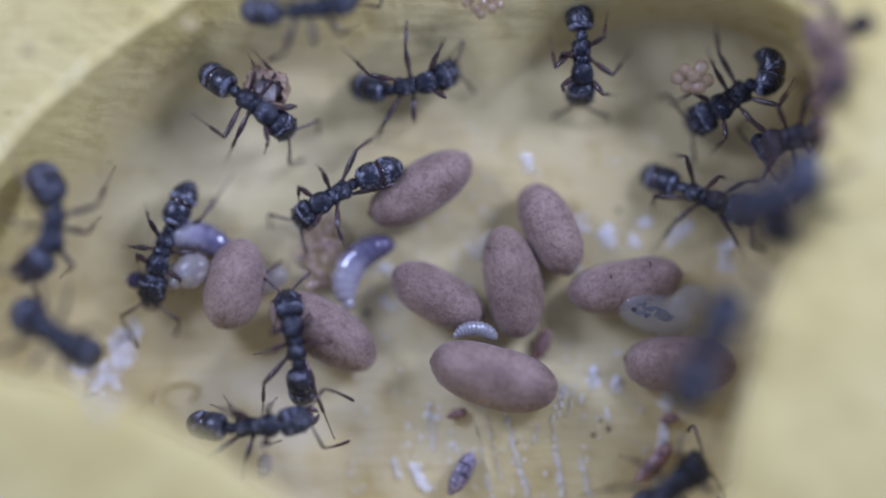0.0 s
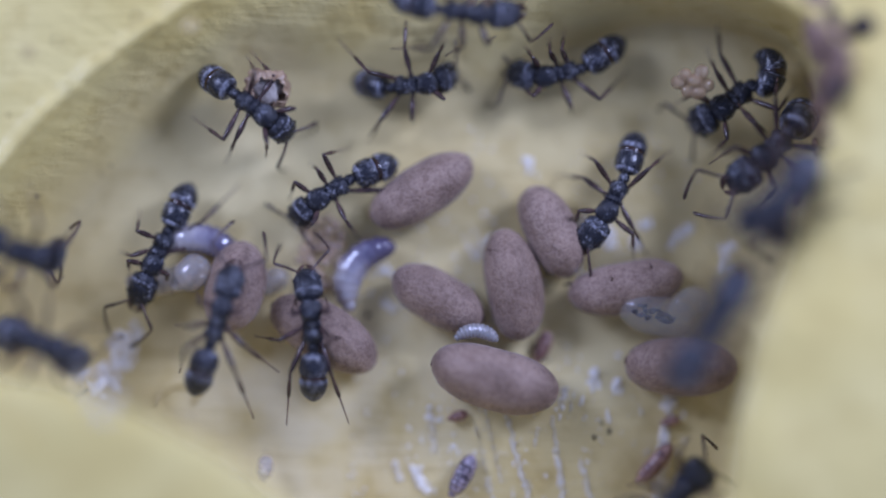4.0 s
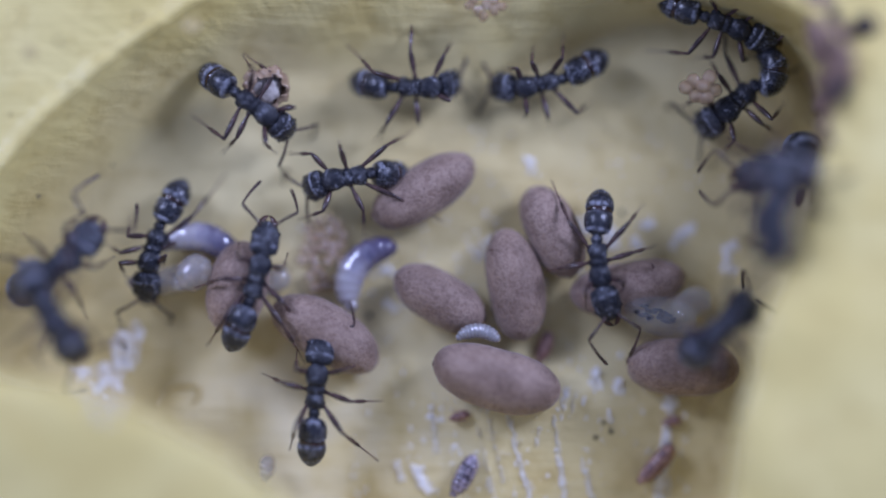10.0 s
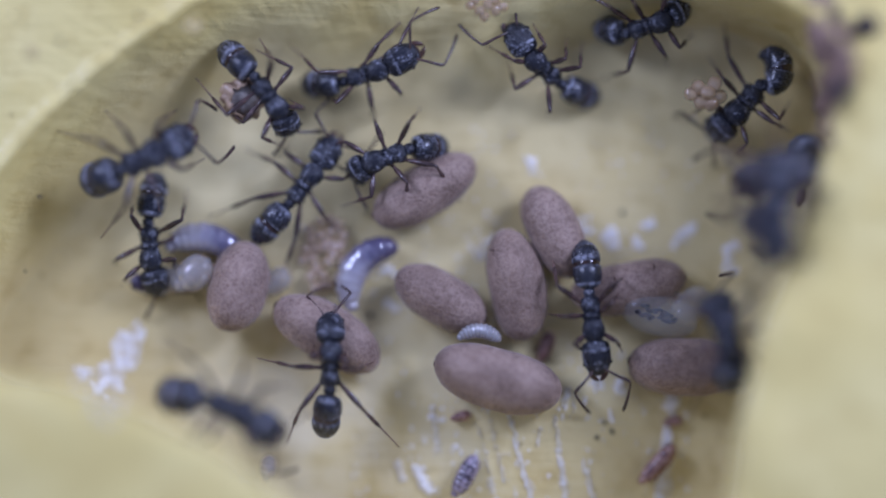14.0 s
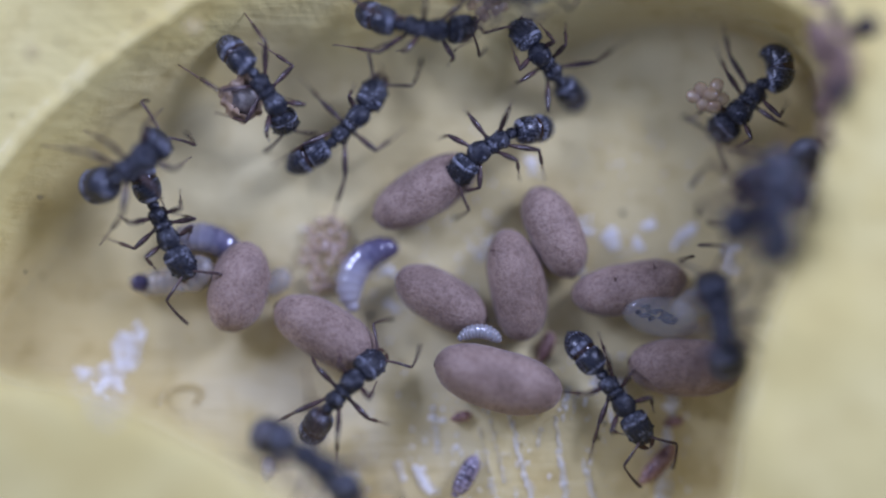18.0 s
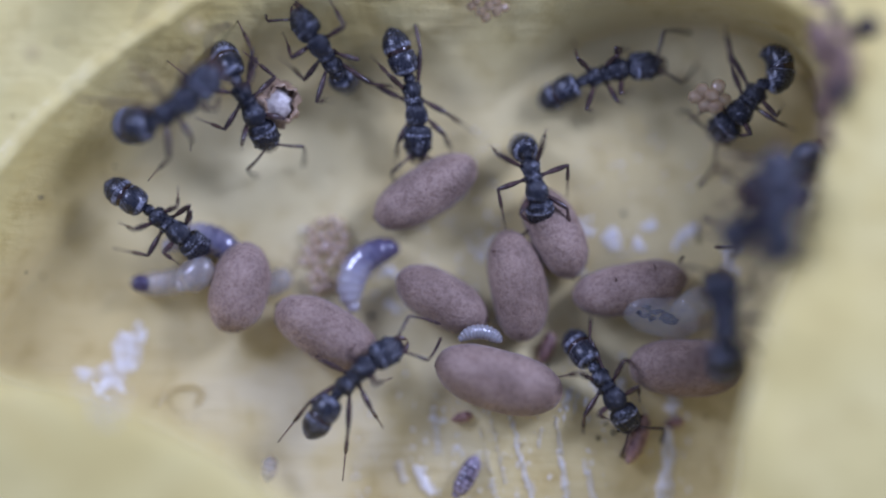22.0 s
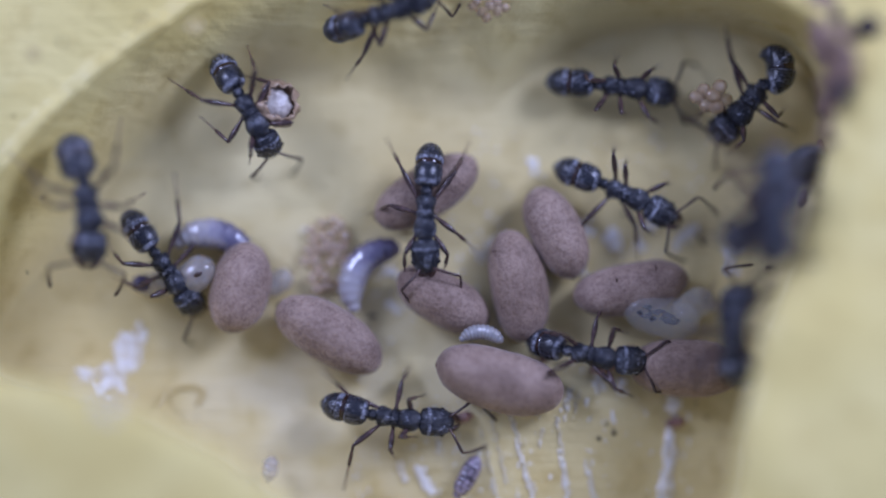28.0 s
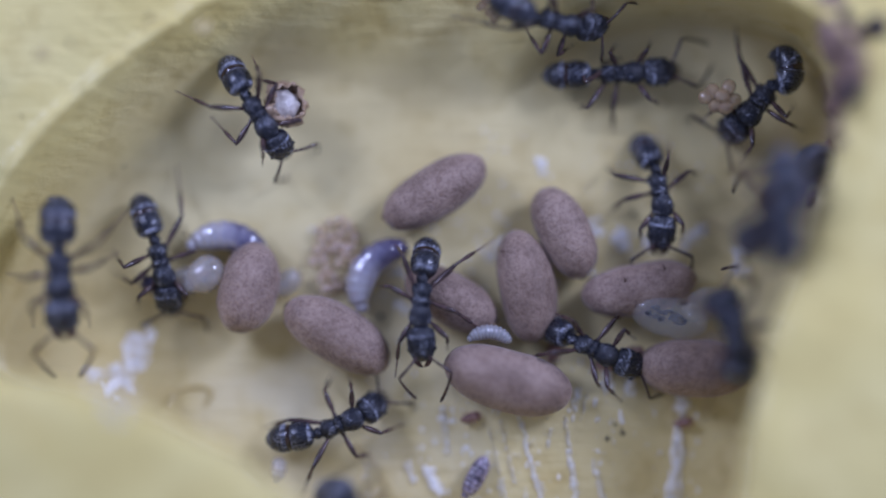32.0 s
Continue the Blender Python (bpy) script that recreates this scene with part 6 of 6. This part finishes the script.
    drive(ant_k, [(0, 13.52, 4, 1.77, 0, 28, -165, 25, 63, -20, 67),
        (1, 12.48, 3.96, 1.63, 0, -0, -176, -7, 37, 6, 53),
        (2, 12.57, 3.87, 1.64, 0, -0, -142, 1, 11, -1, 47),
        (3, 12.56, 3.47, 1.64, 0, -0, -136, -1, 11, 1, 42),
        (5.5, 11.95, 3.44, 2.04, 0, -20, -134, -14, 31, 11, 37),
        (6, 11.94, 3.33, 2.04, 0, -20, -132, -9, 13, 7, 46),
        (9, 12.38, 2.78, 2.47, 0, -24, -149, -26, 44, 21, 62),
        (13, 12.2, 2.71, 3.53, 0, -24, -154, -10, 46, 8, 57),
        (22, 12.34, 2.38, 3.53, 0, -24, -150, -6, 48, 5, 58),
        (28, 12.59, 2.14, 3.6, 0, -24, -140, -16, 60, 13, 72),
        (32, 12.59, 2.14, 3.6, 0, -24, -140, -25, 63, 20, 70)], [
        (0, 58, 26, 12, 0, 58, 26, 12, 0, 92, 26, 116, 0, 92, 26, 116, 0, 128, 22, 152, 0, 128, 22, 152, 0),
        (4, 58, 26, 12, 0, 58, 26, 12, 0, 92, 26, 116, 0, 92, 26, 116, 0, 128, 22, 152, 0, 128, 22, 152, 0),
        (10, 11, -5, 79, 48, -7, -5, -8, 56, 92, 26, 116, 0, 34, -5, 99, 88, 128, 22, 152, 0, 22, 42, -179, 0),
        (14, 15, -5, 86, 50, -10, -5, -11, 57, 92, 26, 116, 0, 32, -5, 60, 87, 128, 22, 152, 0, 23, 39, 178, 0),
        (20, 2, -5, 83, 58, 6, -5, -3, 59, 92, 26, 116, 0, 46, -5, 54, 80, 128, 22, 152, 0, 38, 36, -180, 0)])
    drive(ant_l, [(0, 12.97, 1.25, 5.42, 28, -0, -117, 2, 63, -2, 73),
        (3, 12.94, 1.32, 5.42, 28, -0, -118, -0, 63, 0, 73),
        (9, 12.77, 1.31, 5.42, 28, -0, -120, -1, 63, 0, 72),
        (14, 12.06, 1.49, 5.27, 0, -0, -127, -5, 63, 4, 73),
        (17, 11.78, 1.29, 5.28, 0, -0, -139, -8, 63, 7, 70),
        (18, 11.53, 1.15, 5.27, 0, -0, -147, -14, 63, 12, 69),
        (22, 11.46, 0.85, 5.27, 0, -0, -141, -10, 63, 8, 66),
        (24, 11.45, 0.71, 5.27, 0, -0, -136, -9, 63, 7, 64),
        (28, 11.37, 0.81, 5.27, 0, -0, -135, -10, 63, 8, 64),
        (31.5, 11.44, 0.81, 5.27, 0, -0, -133, -10, 63, 8, 63),
        (32, 11.48, 0.82, 5.27, 0, -0, -133, -10, 63, 8, 63)])
    drive(ant_m, [(0, 11.9, 1.54, 6.3, 0, -0, -159, -10, 63, 8, 73),
        (3, 11.92, 1.52, 6.3, 0, -0, -155, -15, 63, 12, 72),
        (6, 11.99, 0.83, 6.25, 0, -0, -101, 14, 63, -11, 57),
        (9, 11.91, 0.93, 6.27, 0, -0, -95, 14, 49, -11, 55),
        (14, 11.9, 0.93, 6.27, 0, -0, -94, 13, 49, -11, 56),
        (22, 11.94, 0.96, 6.27, 0, -0, -91, 9, 49, -8, 57),
        (28, 11.83, 1.07, 6.27, 0, -0, -93, 9, 44, -7, 58),
        (31.5, 11.8, 1.07, 6.27, 0, -0, -93, 9, 42, -7, 58),
        (32, 11.82, 1.07, 6.27, 0, -0, -93, 9, 42, -7, 58)])
    drive(ant_n, [(0, 9.75, -3.60, 6.38, 0, -0, 67, -3, 40, 3, 40),
        (1, 9.30, -4.05, 6.38, 0, -0, 72, 3, 11, -2, 21),
        (2, 9.26, -3.30, 6.38, 0, -0, 75, 8, 11, -7, 10),
        (3, 9.53, -2.89, 6.02, 0, -0, 67, 4, 11, -3, 11),
        (6, 10.31, -2.67, 4.54, 0, -0, 55, -7, 59, 6, 64),
        (7, 10.09, -2.87, 3.85, 0, -0, 52, -3, 63, 2, 73),
        (8, 10.36, -2.97, 3.55, 0, -0, 48, -3, 63, 3, 73),
        (10, 10.45, -2.97, 3.49, 0, -0, 43, -7, 63, 6, 73),
        (12, 10.51, -2.66, 3.29, 0, -0, 48, -3, 63, 2, 73),
        (13, 10.42, -2.86, 3.55, 0, -0, 73, -0, 63, 0, 73),
        (14, 10.39, -3.27, 3.69, 0, -0, 104, 9, 63, -7, 65),
        (17, 10.19, -2.85, 3.56, 0, -0, 103, 2, 49, -2, 61),
        (20, 10.27, -2.63, 3.57, 0, -0, 101, 0, 45, -0, 54),
        (21, 10.29, -2.63, 3.56, 0, -0, 100, 5, 52, -4, 54),
        (22, 10.32, -2.62, 3.56, 0, -0, 94, 4, 51, -3, 51),
        (23, 10.27, -2.62, 3.56, 0, -0, 95, 6, 60, -5, 55),
        (24, 10.27, -2.62, 3.56, 0, -0, 94, 3, 56, -3, 55),
        (25, 10.44, -2.62, 3.56, 0, -0, 89, 3, 41, -2, 55),
        (25.5, 10.40, -2.72, 3.56, 0, -0, 89, 3, 41, -3, 54),
        (27.5, 11.06, -3.01, 3.69, -28, -0, 87, 3, 49, -2, 61),
        (28, 11.12, -3.06, 3.69, -28, -0, 87, 3, 56, -3, 66),
        (30, 10.39, -3.03, 3.56, 0, -0, 103, 10, 63, -8, 68),
        (31.5, 10.30, -3.03, 3.56, 0, -0, 106, 11, 63, -9, 71),
        (32, 10.30, -3.07, 3.56, 0, -0, 106, 12, 63, -10, 71)])
    drive(ant_o, [(0, 8.75, -8.98, 2.40, 0, -0, 41, -16, 63, 13, 73),
        (1, 8.75, -9.45, 2.40, 0, -0, 43, -8, 63, 6, 71),
        (3, 8.95, -10.75, 2.40, -14, -0, 52, -3, 63, 3, 68),
        (5.5, 9.03, -6.68, 3.59, 0, -0, 52, -35, 55, 28, 51),
        (6, 9.21, -7.21, 3.12, 0, -0, 57, -32, 63, 26, 48),
        (7, 8.85, -7.93, 3.12, 0, -0, 54, -44, 63, 36, 61),
        (8, 8.84, -8.03, 3.10, 0, -0, 55, -38, 63, 31, 56),
        (9, 8.93, -9.48, 3.12, 0, -0, 63, -28, 63, 23, 57),
        (10, 8.88, -12.43, 5.01, -28, 28, 69, -28, 63, 23, 60),
        (32, 8.88, -12.43, 5.01, -28, 28, 69, -28, 63, 23, 60)])
    drive(ant_p, [(0, -14.69, 0.67, 3.01, -28, 10, -102, -35, 11, 28, 51),
        (1, -14.6, 0.7, 3.02, -28, 6, -109, -42, 11, 34, 51),
        (2, -14.9, 0.57, 2.93, -28, 5, -117, -27, 52, 22, 58),
        (3, -15.02, 0, 3.07, 1, 28, -28, 5, 63, -4, 67),
        (5.5, -15.88, 0.22, 4.06, 28, 28, 3, 1, 49, -1, 45),
        (6, -15.82, -0.27, 3.33, 28, 26, 24, -11, 63, 9, 44),
        (7, -15.83, -0.28, 3.33, 28, 26, 25, -9, 60, 7, 44),
        (8, -15.74, -0.65, 2.57, 28, -2, 56, -6, 53, 5, 55),
        (9, -14.68, -2.55, 2.39, 0, -0, 47, -15, 44, 12, 51),
        (10, -14.13, -0.71, 2.4, 4, -0, 38, 16, 11, -13, 57),
        (11, -12.34, 1.34, 2.4, 1, -0, 37, 7, 11, -6, 34),
        (12, -11.26, 3.4, 2.42, 13, -0, 42, -1, 11, 0, 10),
        (13, -11.34, 3.67, 2.48, 18, -0, 45, 6, 11, -5, 43),
        (14, -11.07, 3.38, 2.46, 10, -0, 26, -0, 28, 0, 39),
        (16.5, -11.3, 3.18, 2.49, 10, -0, 29, 14, 38, -11, 48),
        (17, -11.19, 3.15, 2.46, 8, -0, 31, 14, 46, -12, 46),
        (18, -11.5, 3.23, 2.44, 13, -0, 38, 11, 63, -9, 56),
        (19, -11.21, 3.31, 2.47, 10, -0, 27, -2, 54, 2, 26),
        (20, -10.97, 4.18, 2.57, 21, -0, 39, 12, 18, -10, 22),
        (21, -10.18, 5.15, 2.6, 28, -0, 35, -1, 11, 0, 10),
        (22, -10.14, 5.57, 2.96, 28, -3, 36, 9, 11, -7, 48),
        (23, -10.14, 5.15, 2.77, 27, 4, 23, -2, 11, 1, 10),
        (24, -10.35, 3.86, 2.73, 6, 2, 5, -8, 29, 7, 10),
        (25, -10.87, 3.5, 2.75, 2, 8, -9, -10, 48, 8, 40),
        (25.5, -10.33, 3.43, 2.79, 0, 2, -7, -4, 46, 3, 10),
        (26.5, -12.03, 3.08, 3.16, 0, 22, -43, -9, 11, 7, 23),
        (27.5, -13.23, 2.29, 3.12, -18, 18, -89, -18, 11, 15, 29),
        (28, -13.29, 1.57, 2.97, -9, 13, -83, -12, 11, 10, 33),
        (29, -15.07, -1.05, 2.63, -15, 0, -108, -13, 12, 11, 12),
        (30, -15.78, -0.85, 2.73, -28, 5, -113, -7, 47, 5, 25),
        (31, -15.05, -0.77, 2.75, -14, 9, -91, 8, 11, -6, 20),
        (32, -14.45, -1.11, 2.71, -0, 2, -87, 1, 11, -1, 10)])
    drive(ant_q, [(0, -13.88, -3.47, 3.69, 0, -0, -32, 1, 50, -1, 70),
        (1, -14.39, -3.42, 3.69, 0, -0, -86, -0, 63, 0, 73),
        (2, -14.40, -3.71, 3.69, 0, -0, -4, -20, 63, 16, 69),
        (3, -14.31, -3.70, 3.69, 0, -0, -17, -20, 57, 16, 65),
        (6, -14.45, -3.73, 3.69, 0, -0, -23, -27, 52, 22, 68),
        (7, -14.46, -3.73, 3.69, 0, -0, -21, -25, 61, 20, 68),
        (8, -14.46, -3.73, 3.69, 0, -0, -23, -27, 59, 22, 68),
        (9, -14.88, -2.04, 3.80, 0, 0, -88, 3, 18, -2, 59),
        (10, -14.17, -2.66, 3.73, 0, -0, -59, 4, 39, -3, 57),
        (11, -13.05, -3.94, 3.69, 0, -0, -21, -21, 11, 17, 32),
        (12, -10.69, -4.82, 3.69, 0, -0, -16, -10, 27, 8, 18),
        (13, -8.43, -5.64, 3.69, 0, -0, -18, -14, 31, 12, 14),
        (14, -7.61, -6.05, 3.69, 0, -0, -22, -18, 23, 15, 16),
        (16.5, -5.47, -6.97, 3.71, 0, -0, -21, -35, 11, 29, 12),
        (17, -5.16, -7.17, 3.69, 0, -0, -29, -26, 11, 21, 49),
        (18, -4.55, -7.98, 3.69, 0, -0, -35, -18, 19, 15, 32),
        (19, -3.93, -8.59, 3.69, 0, -0, -35, -21, 26, 17, 67),
        (20, -3.73, -9.31, 3.69, 0, -0, -44, -5, 32, 4, 64),
        (21, -3.74, -10.47, 3.85, -28, -0, -49, 3, 32, -3, 62),
        (22, -2.78, -12.09, 6.94, -28, -28, -54, 7, 31, -6, 65),
        (31, -2.83, -11.84, 5.28, -28, -28, -50, -0, 59, 0, 73),
        (32, -3.59, -10.42, 3.83, -28, -0, -55, 10, 55, -8, 71)])
    drive(ant_r, [(0, -7.67, 14.72, 5.58, -2, -3, -161, 4, 25, -3, 57),
        (22, -9.22, 10.97, 5.60, -2, -1, -155, 6, 33, -5, 54),
        (23, -13.57, 8.55, 5.51, -3, -1, -160, 1, 61, -1, 66),
        (24, -15.60, 7.73, 5.56, -3, -1, -161, 7, 63, -6, 73),
        (25, -18.33, 6.29, 5.63, -2, -2, -161, -2, 63, 2, 69),
        (26, -20.73, 5.00, 5.76, 0, -3, -161, -2, 63, 2, 69),
        (32, -21.02, 5.01, 5.78, 0, -3, -161, -2, 63, 2, 69)])
    walk(husk, [(r[0], at(r[1], r[2], r[3], 15, 0, r[0] * 3)) for r in (
        (0, -6.52, 5.84, 1.90), (11, -6.63, 5.93, 1.90), (12, -7.41, 5.57, 1.90), (14, -7.47, 5.57, 1.90), (18, -7.49, 5.59, 1.90), (20, -6.48, 5.49, 1.90), (22, -6.23, 5.39, 1.90), (31.4, -6.29, 5.37, 1.90), (32, -6.28, 5.36, 1.90))])
    walk(stirred_larva, [(t, at(x, y, 0.80, 0, 0, turn)) for t, x, y, turn in (
        (0, -9.06, 0.32, -14), (3, -8.90, 0.30, -12), (9, -8.98, 0.36, -14), (13, -8.80, 0.34, -14), (25, -8.96, 0.38, -14), (25.5, -8.90, 0.40, -14),
        (27.6, -8.62, 0.54, -14), (29, -8.50, 0.50, -13), (32, -8.36, 0.46, -12))])
    walk(dragged_pupa, [(t, at(x, y, z + mound(x, y), 0, 0, turn)) for (t, x, y, z), turn in (
        ((0, 8.29, -8.31, 0.42), 48), ((6, 8.28, -8.23, 0.42), 48), ((12, 8.28, -8.25, 0.42), 48), ((17.5, 8.29, -8.23, 0.42), 48), ((20, 7.93, -8.03, 0.42), 60), ((22, 7.45, -7.22, 0.42), 70),
        ((25, 7.21, -6.57, 0.42), 75), ((25.5, 7.21, -6.14, 0.42), 70), ((27.5, 6.60, -4.31, 0.42), 30), ((31.4, 6.47, -4.22, 0.42), 20), ((32, 6.48, -4.22, 0.42), 20))])
    walk(carried_eggs, [(r[0], at(r[1], r[2], r[3], 0, 0, 0)) for r in (
        (0, 9.57, 6.22, 2.40), (2, 9.56, 6.11, 2.40), (6, 9.57, 6.16, 2.40), (8, 9.55, 6.16, 2.40), (10, 9.81, 5.96, 2.20), (13, 9.97, 5.77, 2.00), (17, 10.04, 5.69, 1.90), (25, 10.11, 5.67, 1.90), (31.4, 10.13, 5.67, 1.90), (32, 10.14, 5.66, 1.90))])


motions()
